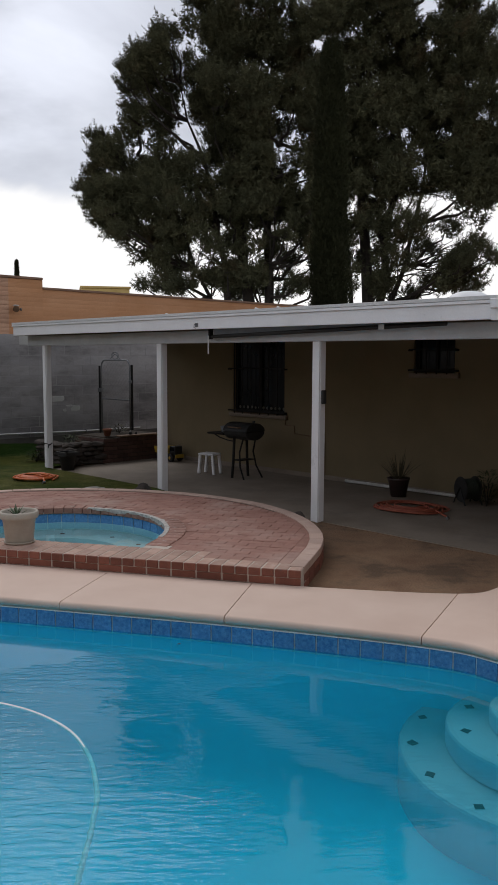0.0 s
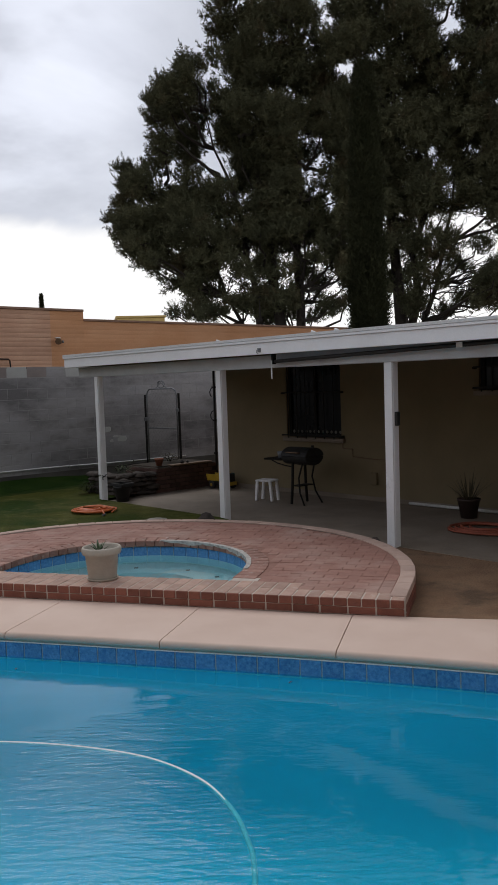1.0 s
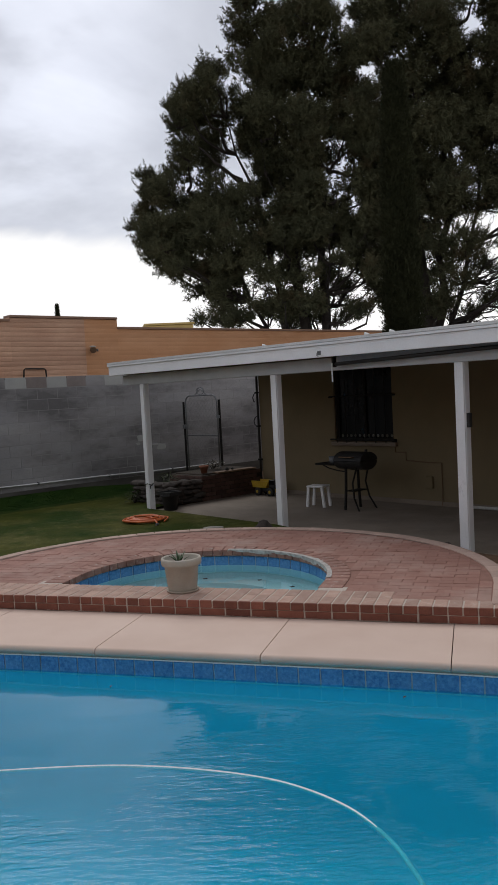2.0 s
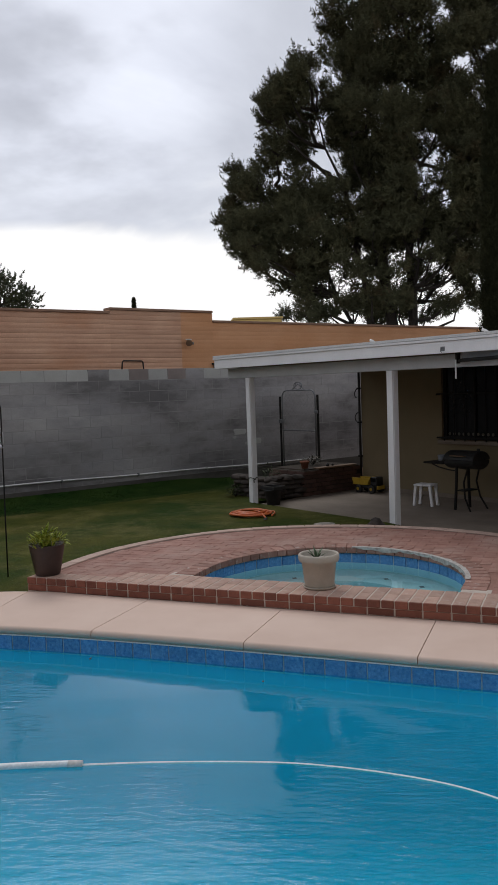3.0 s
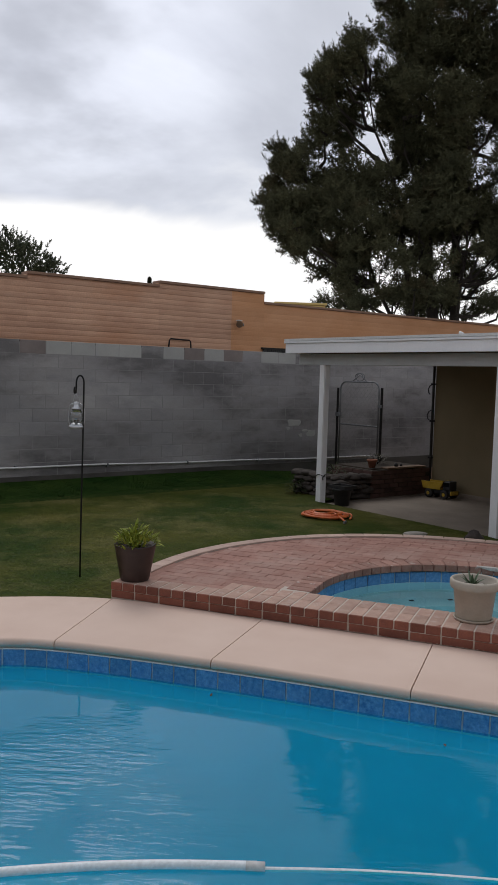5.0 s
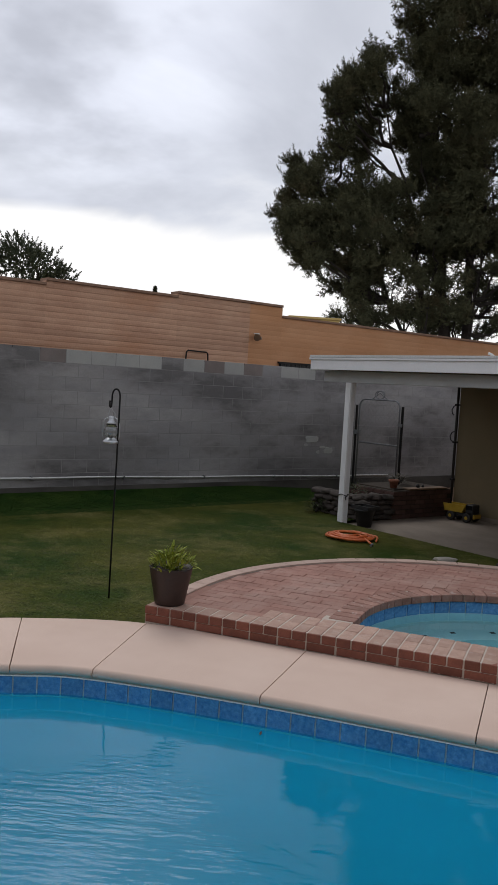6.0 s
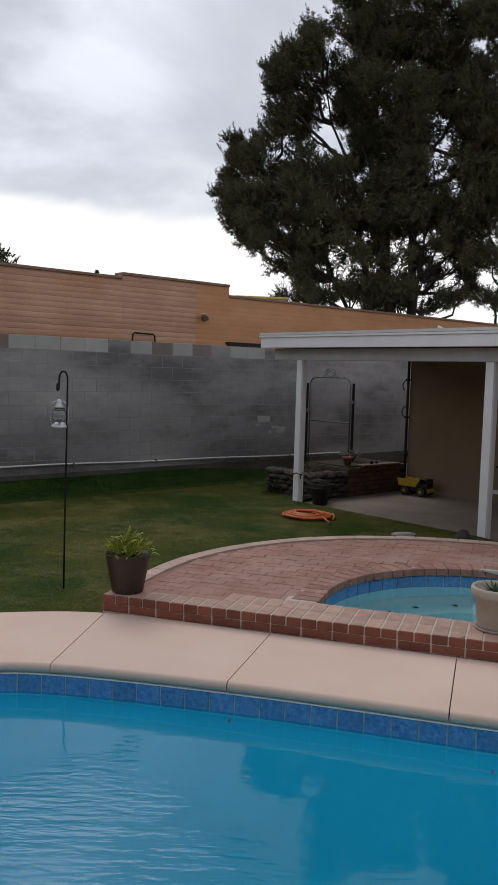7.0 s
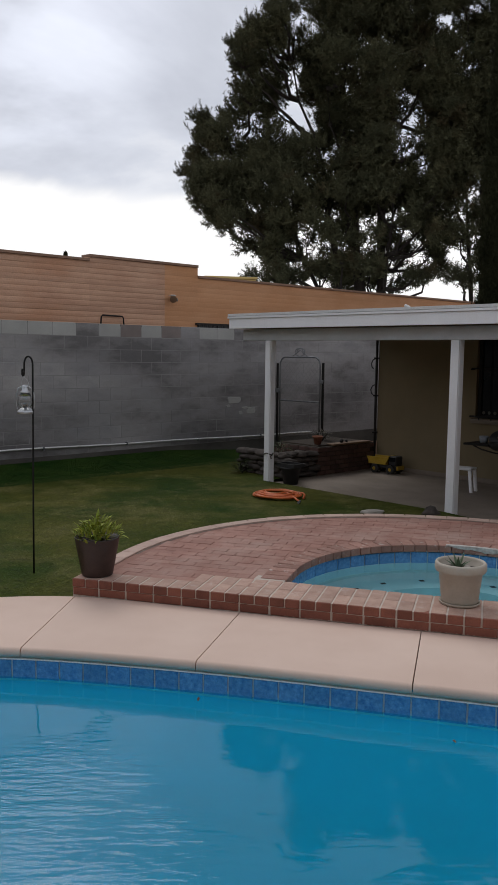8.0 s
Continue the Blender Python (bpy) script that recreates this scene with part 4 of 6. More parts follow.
def pine(name, label, m, trunks, masses, density, seed, axis, twigs):
    """trunks: foot x, y, top x, y, z, radius. masses: x, y, z, radius of the foliage at the limbs' ends. twigs: bare twigs between x0 and x1, below z."""
    g = np.random.default_rng(seed)
    tree = thing(name, label, "tree", m)
    lines = []
    for fx, fy, tx, ty, tz, r in trunks:
        pts = [Vector((fx + (tx - fx) * (k / 9) ** 1.3, fy + (ty - fy) * k / 9, tz * k / 9)) + Vector((*g.normal(size=2) * 0.13, 0)) * (0 < k) for k in range(10)]
        part("trunk", tube(bmesh.new(), pts, r, 10, r * 0.08), M_BARK, tree, smooth=True)
        lines.append(pts)
    bm = bmesh.new()
    for cx, cy, cz, r in masses:
        pts = min(lines, key=lambda l: min((q - Vector((cx, cy, cz))).length for q in l))
        want = cz - 0.28 * abs(cx - pts[5].x) - 0.6
        q = min(pts, key=lambda p: abs(p.z - want))
        limb(bm, q, (cx, cy, cz), 0.075, 0.02, 0.25, g)
        for k in range(6):
            d = Vector(g.normal(size=3)).normalized() * r * 0.85
            d.z = abs(d.z) * 0.6
            limb(bm, Vector((cx, cy, cz)) - d * 0.2, Vector((cx, cy, cz)) + d, 0.02, 0.006, 0.05, g)
    part("branchwork", bm, M_BARK, tree, smooth=True)["kind"] = "stuff"
    # each limb's end breaks up into a core and smaller side boughs
    full, thick = [], []
    for (cx, cy, cz, r), d in zip(masses, density):
        full.append((cx, cy, cz, r * 0.9))
        thick.append(d)
        for k in range(9):
            w = g.normal(size=3)
            w[2] = w[2] * 0.6 + 0.2
            w /= np.linalg.norm(w)
            q = np.array((cx, cy, cz)) + w * r * g.uniform(0.55, 0.95) * np.array((1, 1.3, 0.95))
            size = float(r * g.uniform(0.36, 0.58))
            if d < 0.6 or all(math.hypot(q[0] - gx, q[2] - gz) > gr + size * 0.45 for gx, gz, gr in GAPS):
                full.append((float(q[0]), float(q[1]), float(q[2]), size))
                thick.append(d * 1.3)
    inner = []
    for k in range(1500):
        p, q = (masses[int(g.integers(len(masses)))] for j in range(2))
        if math.hypot(p[0] - q[0], p[2] - q[2]) > 2.9:
            continue
        t = float(g.uniform(0.3, 0.7))
        x, z = p[0] + (q[0] - p[0]) * t, p[2] + (q[2] - p[2]) * t
        r = float(g.uniform(0.5, 0.8) if z > 7.2 else g.uniform(0.34, 0.55))
        if all(math.hypot(x - gx, z - gz) > gr * 0.75 + r * 0.4 for gx, gz, gr in GAPS):
            inner.append((x, float(g.uniform(-1.6, 1.4)), z, r))
    bm = bmesh.new()
    x0, x1, top, count = twigs
    for k in range(count):
        z, x = g.uniform(3.8, top), g.uniform(x0, x1)
        q = min((p for l in lines for p in l), key=lambda p: abs(p.z - z + 0.5) * 1.5 + abs(p.x - x))
        end = Vector((float(x), float(g.uniform(-1.5, 1.0)), float(z)))
        limb(bm, q, end, 0.035, 0.008, 0.1, g)
        for j in range(3):
            limb(bm, q.lerp(end, 0.45 + 0.2 * j), end + Vector(g.normal(size=3)) * 0.5, 0.012, 0.004, 0.06, g)
    part("twig_work", bm, M_BARK, tree, "thin bare lower twigs")["kind"] = "stuff"
    a, b, c = foliage(full, 215, g, density=thick, axis=axis)
    crown = new("crown", tri_mesh("crown", a, b, c, M_NEEDLE))
    crown.parent = tree
    a, b, c = foliage(inner, 135, g, length=0.28, needle=0.17, width=0.021, spray=15, axis=axis)
    core = new("inner_crown", tri_mesh("inner_crown", a, b, c, M_NEEDLE))
    core.parent = tree
    core["kind"] = "stuff"
    return tree


def spread(rows, seed):
    """Foliage masses given by x, z and radius, set at uneven depths."""
    g = np.random.default_rng(seed)
    return [(x, float(g.uniform(-1.9, 1.2)), z, r) for x, z, r in rows]


GAPS = ((-7.4, 10.75, 0.5), (-8.0, 11.1, 0.4), (-6.4, 14.0, 0.5), (-4.9, 14.2, 0.35), (-4.75, 9.95, 0.25), (-5.3, 10.3, 0.1), (-1.15, 9.65, 0.35), (-0.6, 8.55, 0.3), (-4.2, 5.55, 0.28), (-3.6, 6.9, 0.15), (-2.3, 6.35, 0.2), (-4.5, 6.2, 0.12), (-1.55, 5.3, 0.25), (-1.1, 4.95, 0.2), (-1.7, 6.7, 0.2), (-1.55, 8.0, 0.15), (3.95, 8.7, 0.35), (4.5, 6.4, 1.2), (3.4, 7.2, 0.7), (3.6, 5.2, 1.0), (-0.35, 5.2, 0.25), (-2.64, 15.9, 0.4), (-0.7, 15.8, 0.4), (4.5, 13.7, 0.2))
LEFT_HIGH = [(-8.2, 8.9, 0.52), (-7.95, 9.5, 0.62), (-8.1, 10.15, 0.38), (-7.2, 9.1, 0.85), (-6.5, 11.3, 0.5), (-6.7, 12.3, 0.42), (-5.95, 12.75, 0.4),
             (-5.2, 13.0, 0.5), (-5.75, 12.2, 0.9), (-5.75, 11.0, 0.85), (-4.25, 14.9, 0.5), (-4.1, 15.55, 0.35), (-3.7, 16.1, 0.6), (-3.7, 14.2, 0.9), (-4.15, 12.3, 0.85),
             (-3.95, 11.2, 0.8), (-2.95, 13.2, 1.2), (-2.9, 14.6, 0.72), (-1.75, 15.6, 0.7), (-1.7, 14.3, 1.0), (-1.5, 12.7, 1.15), (-2.95, 11.4, 1.2),
             (-3.3, 9.8, 1.05), (-1.9, 10.9, 0.95), (-2.4, 9.3, 0.8), (-0.9, 11.4, 0.8), (-6.3, 10.3, 0.5)]
BETWEEN = [(-1.9, 9.9, 0.7), (-0.7, 10.6, 0.6), (0.1, 9.6, 0.5), (-1.9, 8.9, 0.55), (-1.0, 7.5, 0.45), (-2.9, 8.7, 0.7), (-2.1, 7.4, 0.5), (-3.6, 7.7, 0.55), (-1.0, 6.2, 0.4), (-0.1, 5.9, 0.45), (-2.9, 5.3, 0.4), (-5.0, 5.8, 0.5), (-3.9, 4.7, 0.45), (-2.1, 4.8, 0.45), (0.4, 6.5, 0.6), (0.3, 5.0, 0.5), (-1.2, 4.3, 0.4), (-3.0, 4.2, 0.5), (-4.6, 4.4, 0.5), (0.9, 10.3, 0.8), (1.0, 8.2, 0.7), (-0.4, 13.6, 0.7), (-0.5, 12.3, 0.7), (-4.9, 12.6, 0.5), (-2.9, 6.6, 0.35)]
LEFT_LOW = [(-7.85, 6.7, 0.32), (-7.35, 6.5, 0.4), (-6.8, 6.4, 0.42), (-6.25, 6.4, 0.42), (-7.2, 7.0, 0.5), (-7.9, 7.3, 0.4), (-8.2, 8.05, 0.48), (-7.35, 7.7, 0.8), (-6.3, 8.2, 1.0), (-5.4, 9.0, 0.8), (-4.4, 8.4, 0.85), (-5.2, 7.3, 1.0),
            (-5.55, 5.3, 0.55), (-5.55, 6.3, 0.7), (-2.6, 7.7, 0.6), (-4.1, 7.1, 0.5), (-1.2, 7.7, 0.65), (-1.3, 5.5, 0.55), (-0.25, 6.6, 0.65), (-0.4, 7.6, 0.55), (-3.1, 5.0, 0.4), (-5.3, 4.4, 0.5),
            (-2.0, 8.2, 0.5), (-6.05, 4.4, 0.28), (-2.2, 4.6, 0.5), (-0.6, 4.6, 0.5), (-1.7, 8.6, 0.55), (-0.1, 8.2, 0.5), (0.0, 9.0, 0.5), (-4.9, 6.5, 0.55), (-3.0, 7.1, 0.5), (-1.9, 7.0, 0.35), (-3.5, 6.2, 0.35), (0.0, 5.4, 0.4)]
RIGHT_HIGH = [(5.1, 14.5, 0.72), (5.6, 15.0, 0.5), (4.1, 15.3, 1.05), (2.8, 16.2, 1.2), (1.4, 16.8, 1.2), (0.35, 15.6, 0.75), (1.0, 14.6, 1.2), (2.6, 14.2, 1.2), (3.6, 13.5, 0.9),
              (5.2, 12.6, 0.75), (6.0, 13.2, 0.5), (6.5, 12.3, 0.65), (5.9, 11.6, 0.7), (4.4, 12.2, 0.9), (3.2, 12.2, 1.0), (1.9, 12.8, 1.0), (0.3, 13.3, 0.95), (0.2, 11.3, 0.9), (1.4, 11.0, 0.9),
              (2.6, 10.8, 0.9), (3.9, 10.6, 1.0), (5.2, 10.4, 0.9), (6.3, 10.3, 0.6), (5.8, 9.3, 0.8), (6.9, 9.15, 0.58), (6.75, 8.2, 0.58), (5.7, 8.2, 0.6), (4.6, 9.2, 0.75), (0.2, 10.0, 0.7), (1.5, 9.5, 0.7)]
RIGHT_LOW = [(0.5, 8.7, 0.85), (0.5, 7.3, 0.8), (0.9, 5.8, 0.6), (2.7, 9.5, 0.6), (0.9, 4.5, 0.5), (2.2, 8.4, 0.55), (2.1, 7.5, 0.5), (2.35, 6.5, 0.45), (2.2, 5.5, 0.5), (2.3, 4.5, 0.5), (3.0, 8.7, 0.5)]
RIGHT_THIN = [(5.7, 6.0, 0.6), (6.1, 5.3, 0.55), (5.8, 4.5, 0.5), (4.9, 6.7, 0.55), (4.2, 6.0, 0.65), (3.3, 6.6, 0.75), (3.0, 5.2, 0.65), (4.5, 4.7, 0.65), (3.6, 7.8, 0.65), (5.1, 5.3, 0.5), (2.7, 7.9, 0.5), (3.6, 4.3, 0.5)]
pine("pine_tree", "tall dark green pine tree with several trunks behind the houses", pose(-5.63, 30.6, -0.1, 0, 0, 10.5),
     ((-2.1, 0, -3.8, 0.5, 15.4, 0.26), (-1.7, 0.4, -1.65, 0, 14.6, 0.24), (-2.4, -0.3, -5.0, 0, 12.0, 0.2), (-2.5, 0.2, -6.6, 0.2, 9.5, 0.12), (-1.9, 0.3, -3.7, -0.4, 11.0, 0.14), (-2.0, -0.4, -1.2, -0.8, 9.5, 0.11)),
     spread(LEFT_HIGH + LEFT_LOW + BETWEEN, 5), [1.15] * len(LEFT_HIGH) + [1.0] * len(LEFT_LOW) + [0.9] * len(BETWEEN), 21, -2.6, (-5.6, 0.2, 7.5, 22))
pine("pine_tree", "tall dark green pine tree with thin lower limbs behind the house", pose(-5.63, 30.6, -0.1, 0, 0, 10.5),
     ((1.9, 0, 1.6, 0.4, 17.0, 0.30), (2.1, 0.2, 3.6, 0, 14.5, 0.22), (2.0, -0.2, 5.2, 0.2, 12.0, 0.14), (1.8, 0.3, 0.5, -0.3, 11.0, 0.12)),
     spread(RIGHT_HIGH + RIGHT_LOW + RIGHT_THIN, 6), [1.15] * len(RIGHT_HIGH) + [1.0] * len(RIGHT_LOW) + [0.56] * len(RIGHT_THIN), 22, 1.8, (2.3, 6.3, 8.2, 34))


def cypress(m, height, radius, seed, label, n=11000):
    g = np.random.default_rng(seed)
    tree = thing("cypress_tree", label, "tree", m)
    part("trunk", tube(bmesh.new(), [(0, 0, 0), (0, 0, height * 0.5), (0, 0, height * 0.9)], 0.14, 8, 0.03), M_BARK, tree)
    z = g.uniform(0.2, height, n)
    t = z / height
    rad = radius * np.minimum(1.0, 0.55 + 1.8 * t) * np.sqrt(np.clip(1.04 - t ** 2.2, 0, 1))
    ang = g.uniform(0, 6.283, n)
    rr = rad * np.sqrt(g.uniform(0.25, 1.0, n)) * (0.92 + 0.12 * np.sin(ang * 5 + z * 4))
    pos = np.column_stack((rr * np.cos(ang), rr * np.sin(ang), z))
    A, B, C = [], [], []
    for s in range(16):
        v = g.normal(size=(n, 3)) * 0.55 + np.column_stack((np.cos(ang) * 0.5, np.sin(ang) * 0.5, np.full(n, 1.0)))
        v /= np.linalg.norm(v, axis=1)[:, None]
        base = pos + g.normal(size=(n, 3)) * 0.06
        side = np.cross(v, g.normal(size=(n, 3)))
        side /= np.linalg.norm(side, axis=1)[:, None]
        A.append(base - side * 0.014), B.append(base + side * 0.014), C.append(base + v * g.uniform(0.05, 0.12, (n, 1)))
    crown = new("crown", tri_mesh("crown", np.concatenate(A), np.concatenate(B), np.concatenate(C), M_CYPRESS))
    crown.parent = tree
    return tree


cypress(pose(-3.35, 20.95, -0.1), 9.6, 0.47, 31, "narrow dense dark cypress tree behind the house")
cypress(pose(-42.5, 70.9, -0.1), 11.3, 0.30, 33, "narrow dark cypress far beyond the orange building", 5000)


def round_tree(m, masses, seed, label):
    g = np.random.default_rng(seed)
    tree = thing("broadleaf_tree", label, "tree", m)
    bm = tube(bmesh.new(), [(0, 0, 0), (0.1, 0, 2.0), (0, 0.1, 4.0)], 0.25, 9, 0.12)
    for cx, cy, cz, r in masses:
        limb(bm, (0, 0.05, 3.2), (cx, cy, cz), 0.09, 0.02, 0.0, g)
    part("trunk", bm, M_BARK, tree, smooth=True)
    a, b, c = foliage(masses, 150, g, length=0.24, needle=0.085, width=0.03, spray=26, lift=0.15)
    crown = new("crown", tri_mesh("crown", a, b, c, M_BROAD))
    crown.parent = tree


round_tree(pose(-24.9, 28.3, 0.25), [(0.9, 0, 6.1, 1.1), (1.6, 0.4, 5.6, 0.8), (-0.4, 0.3, 6.6, 1.2), (-1.6, 0, 6.3, 1.3), (0.2, 0.5, 5.2, 1.3), (-2.6, 0, 5.4, 1.2)], 41, "dark leafy tree beyond the orange building")

# ---- unseen plain walls added behind the walk to block low sky light ----
for name, row in (("sky_block_south", (-14, -5.2, -0.1, 9, -5.0, 6.2)), ("sky_block_east", (9, -5.2, -0.1, 9.2, 6.0, 5.5)), ("sky_block_west", (-14.2, -5.2, -0.1, -14, 3.4, 3.4))):
    tagged(obj(name, boxes(row), M_STUCCO), "unseen plain tan wall added to block low sky light", "wall", kind="structure")

# ---- materials of the small things ----
M_BEIGEPOT = mat("beige_pot", (0.42, 0.37, 0.30), (0.50, 0.445, 0.37), 7, 0.6, 80, 0.2, grain=0.1)
M_DARKPOT = mat("dark_brown_pot", (0.030, 0.018, 0.016), (0.05, 0.03, 0.026), 9, 0.45, 80, 0.3)
M_SOIL = mat("potting_soil", (0.03, 0.02, 0.014), (0.06, 0.045, 0.03), 20, 0.95, 60, 0.8, 0.01)
M_LIME = mat("lime_leaf", (0.17, 0.22, 0.025), (0.31, 0.34, 0.06), 9, 0.6, 40, 0.0, island=0.3, spec=0.15)
M_AGAVE = mat("agave_leaf", (0.10, 0.15, 0.09), (0.17, 0.22, 0.14), 12, 0.6, 60, 0.1, island=0.15, spec=0.2)
M_DRYLEAF = mat("dark_spike_leaf", (0.035, 0.035, 0.018), (0.08, 0.065, 0.035), 9, 0.6, 40, 0.0, island=0.3)
M_ORANGE = mat("orange_hose", (0.52, 0.11, 0.028), (0.66, 0.16, 0.042), 9, 0.45, 60, 0.1)
M_REDHOSE = mat("faded_red_hose", (0.27, 0.06, 0.035), (0.36, 0.10, 0.055), 9, 0.5, 60, 0.1)
M_YELLOW = mat("yellow_plastic", (0.40, 0.26, 0.02), (0.52, 0.34, 0.04), 9, 0.4, 60, 0.05)
M_BLACK = mat("black_plastic", (0.012, 0.012, 0.013), (0.028, 0.027, 0.026), 9, 0.6, 60, 0.1)
M_PVC = mat("white_pvc", (0.62, 0.62, 0.60), (0.74, 0.74, 0.72), 5, 0.4, 60, 0.05, spots=((0.4, 0.38, 0.34), 4, 0.6, 0.5))
M_STEEL = mat("galvanised_steel", (0.16, 0.165, 0.17), (0.25, 0.255, 0.26), 14, 0.6, 80, 0.1, metal=0.55)
M_CHROME = mat("bright_tin", (0.42, 0.43, 0.44), (0.56, 0.57, 0.58), 14, 0.35, 80, 0.1, metal=0.8)
M_DARKHOSE = mat("dark_green_hose", (0.018, 0.026, 0.018), (0.034, 0.044, 0.03), 9, 0.6)
M_SHADE = mat("blue_grey_fabric", (0.22, 0.24, 0.27), (0.28, 0.30, 0.33), 6, 0.8, 120, 0.2)
M_ROCK = mat("pale_rock", (0.32, 0.29, 0.25), (0.45, 0.42, 0.37), 9, 0.9, 60, 0.7, 0.01)
M_DARKROCK = mat("dark_rock", (0.040, 0.033, 0.028), (0.085, 0.068, 0.057), 9, 0.9, 60, 0.7, 0.01)
M_PLANTERBRICK = mat("planter_brick", (0.075, 0.042, 0.034), (0.13, 0.07, 0.056), 5, 0.85, 100, 0.5, rnd=0.2)
M_WOOD = mat("old_wood", (0.14, 0.085, 0.05), (0.22, 0.14, 0.085), 7, 0.75, 60, 0.4)
M_OCHRE = mat("ochre_metal", (0.42, 0.29, 0.09), (0.50, 0.36, 0.13), 3, 0.6, 60, 0.1)
M_HOSE = mat("pale_hose", (0.70, 0.76, 0.78), (0.80, 0.85, 0.87), 6, 0.4, 60, 0.05)
M_SUNKHOSE = mat("dull_hose", (0.66, 0.74, 0.76), (0.76, 0.82, 0.84), 6, 0.5, 60, 0.05)
M_SHRUB = mat("shrub_leaf", (0.03, 0.045, 0.02), (0.06, 0.075, 0.03), 6, 0.6, 40, 0.0, island=0.35, spec=0.1)
M_DRIED = mat("dried_leaf", (0.06, 0.035, 0.02), (0.12, 0.075, 0.04), 20, 0.7)
M_CLEAR = glass("lantern_glass", (0.93, 0.95, 0.95), 0.02, 1.45)
M_CREAM = mat("cream_fabric", (0.13, 0.125, 0.11), (0.19, 0.185, 0.165), 9, 0.8)


def leaf_blade(bm, base, direction, length, width, curl, up=(0, 0, 1), fold=0.25):
    """A tapering leaf of four segments, bent by curl, with a folded middle."""
    d = Vector(direction).normalized()
    side = d.cross(Vector(up))
    side = side.normalized() if side.length > 0.01 else Vector((1, 0, 0))
    rows = []
    for k in range(5):
        t = k / 4
        c = Vector(base) + d * length * t + Vector((0, 0, -curl * length * t * t))
        w = width * (0.55 + 0.9 * t if t < 0.4 else 0.91 * (1 - t) / 0.6) * 0.5
        n = side.cross(d).normalized()
        rows.append([bm.verts.new(c - side * w + n * w * fold), bm.verts.new(c), bm.verts.new(c + side * w + n * w * fold)])
    for a, b in zip(rows, rows[1:]):
        bm.faces.new((a[0], a[1], b[1], b[0]))
        bm.faces.new((a[1], a[2], b[2], b[1]))


# ---- things on the spa platform ----
pot = thing("planter_pot", "beige plastic flower pot with rolled rim on the brick rim", "flower pot", pose(-3.565, 6.50, RIM_Z + 0.001) @ Matrix.Scale(0.95, 4))
part("pot", lathe([(0, 0.012), (0.125, 0.012), (0.128, 0.03), (0.150, 0.225), (0.170, 0.232), (0.178, 0.25), (0.178, 0.285), (0.170, 0.297), (0.158, 0.297), (0.150, 0.285), (0.146, 0.235), (0.0, 0.235)], 40), M_BEIGEPOT, pot, smooth=True)
part("saucer", lathe([(0, 0), (0.131, 0), (0.139, 0.006), (0.143, 0.018), (0.140, 0.021), (0.133, 0.0105), (0, 0.0105)], 40), M_BEIGEPOT, pot, smooth=True)
bm = lathe([(0.146, 0.238), (0.1, 0.248), (0.05, 0.243), (0, 0.25)], 24)
part("soil", bm, M_SOIL, pot)
bm = bmesh.new()
rng = random.Random(3)
for k in range(11):
    a = k * 2.399
    tilt = 0.25 + 0.075 * k
    leaf_blade(bm, (0.012 * math.cos(a) - 0.02, 0.012 * math.sin(a), 0.243), (math.cos(a) * tilt, math.sin(a) * tilt, 1.1 - 0.05 * k), rng.uniform(0.10, 0.17), 0.03, 0.12, fold=0.5)
part("agave", bm, M_AGAVE, pot, "small grey-green agave")
part("pebble", lathe([(0, -0.02), (0.022, -0.012), (0.030, 0.004), (0.02, 0.02), (0, 0.026)], 12), M_ROCK, pot, "pale pebble on the soil", m=pose(0.045, -0.06, 0.262), smooth=True)

pot2 = thing("planter_pot", "dark brown flower pot with bright green leafy plant", "flower pot", pose(-6.16, 6.365, RIM_Z + 0.001))
part("pot", lathe([(0, 0), (0.108, 0), (0.115, 0.010), (0.164, 0.277), (0.166, 0.283), (0.160, 0.287), (0.150, 0.255), (0.0, 0.25)], 36), M_DARKPOT, pot2, smooth=True)
part("soil", lathe([(0.150, 0.257), (0.07, 0.267), (0, 0.263)], 20), M_SOIL, pot2)
bm = bmesh.new()
for k in range(230):
    a, r = rng.uniform(0, 6.283), 0.15 * math.sqrt(rng.random())
    h = rng.uniform(0.0, 0.19) * (1.15 - r / 0.18)
    base = Vector((r * math.cos(a) * 1.1, r * math.sin(a) * 1.1, 0.262 + h))
    leaf_blade(bm, base, (math.cos(a) * rng.uniform(0.2, 1.2), math.sin(a) * rng.uniform(0.2, 0.9), rng.uniform(0.3, 1.4)), rng.uniform(0.045, 0.09), rng.uniform(0.018, 0.034), rng.uniform(0.1, 0.5))
for k in range(34):
    a, r = rng.uniform(0, 6.283), 0.06 * math.sqrt(rng.random())
    tube(bm, [(r * math.cos(a), r * math.sin(a), 0.26), (r * 2 * math.cos(a), r * 2 * math.sin(a), 0.26 + rng.uniform(0.08, 0.16))], 0.0025, 4)
part("leaves", bm, M_LIME, pot2, "lime-green leaves")["kind"] = "stuff"

# ---- shepherd's hook and lantern in the lawn ----
hook = thing("shepherd_hook", "black iron shepherd hook standing in the lawn", "garden hook", pose(-6.888, 6.715, LAWN_Z, 0, 0, 196))
pts = [(0.02, 0, -0.05), (0.014, 0, 0.6), (0.004, 0, 1.2), (0, 0, 1.66)]
pts += [(0.033 - 0.033 * math.cos(radians(a)), 0, 1.685 + 0.062 * math.sin(radians(a))) for a in range(0, 181, 15)]
pts += [(0.067, 0, 1.64), (0.070, 0, 1.60), (0.077, 0, 1.592), (0.084, 0, 1.603), (0.084, 0, 1.63), (0.081, 0, 1.65)]
part("rod", tube(bmesh.new(), pts, 0.0075, 8), M_IRON, hook, smooth=True)
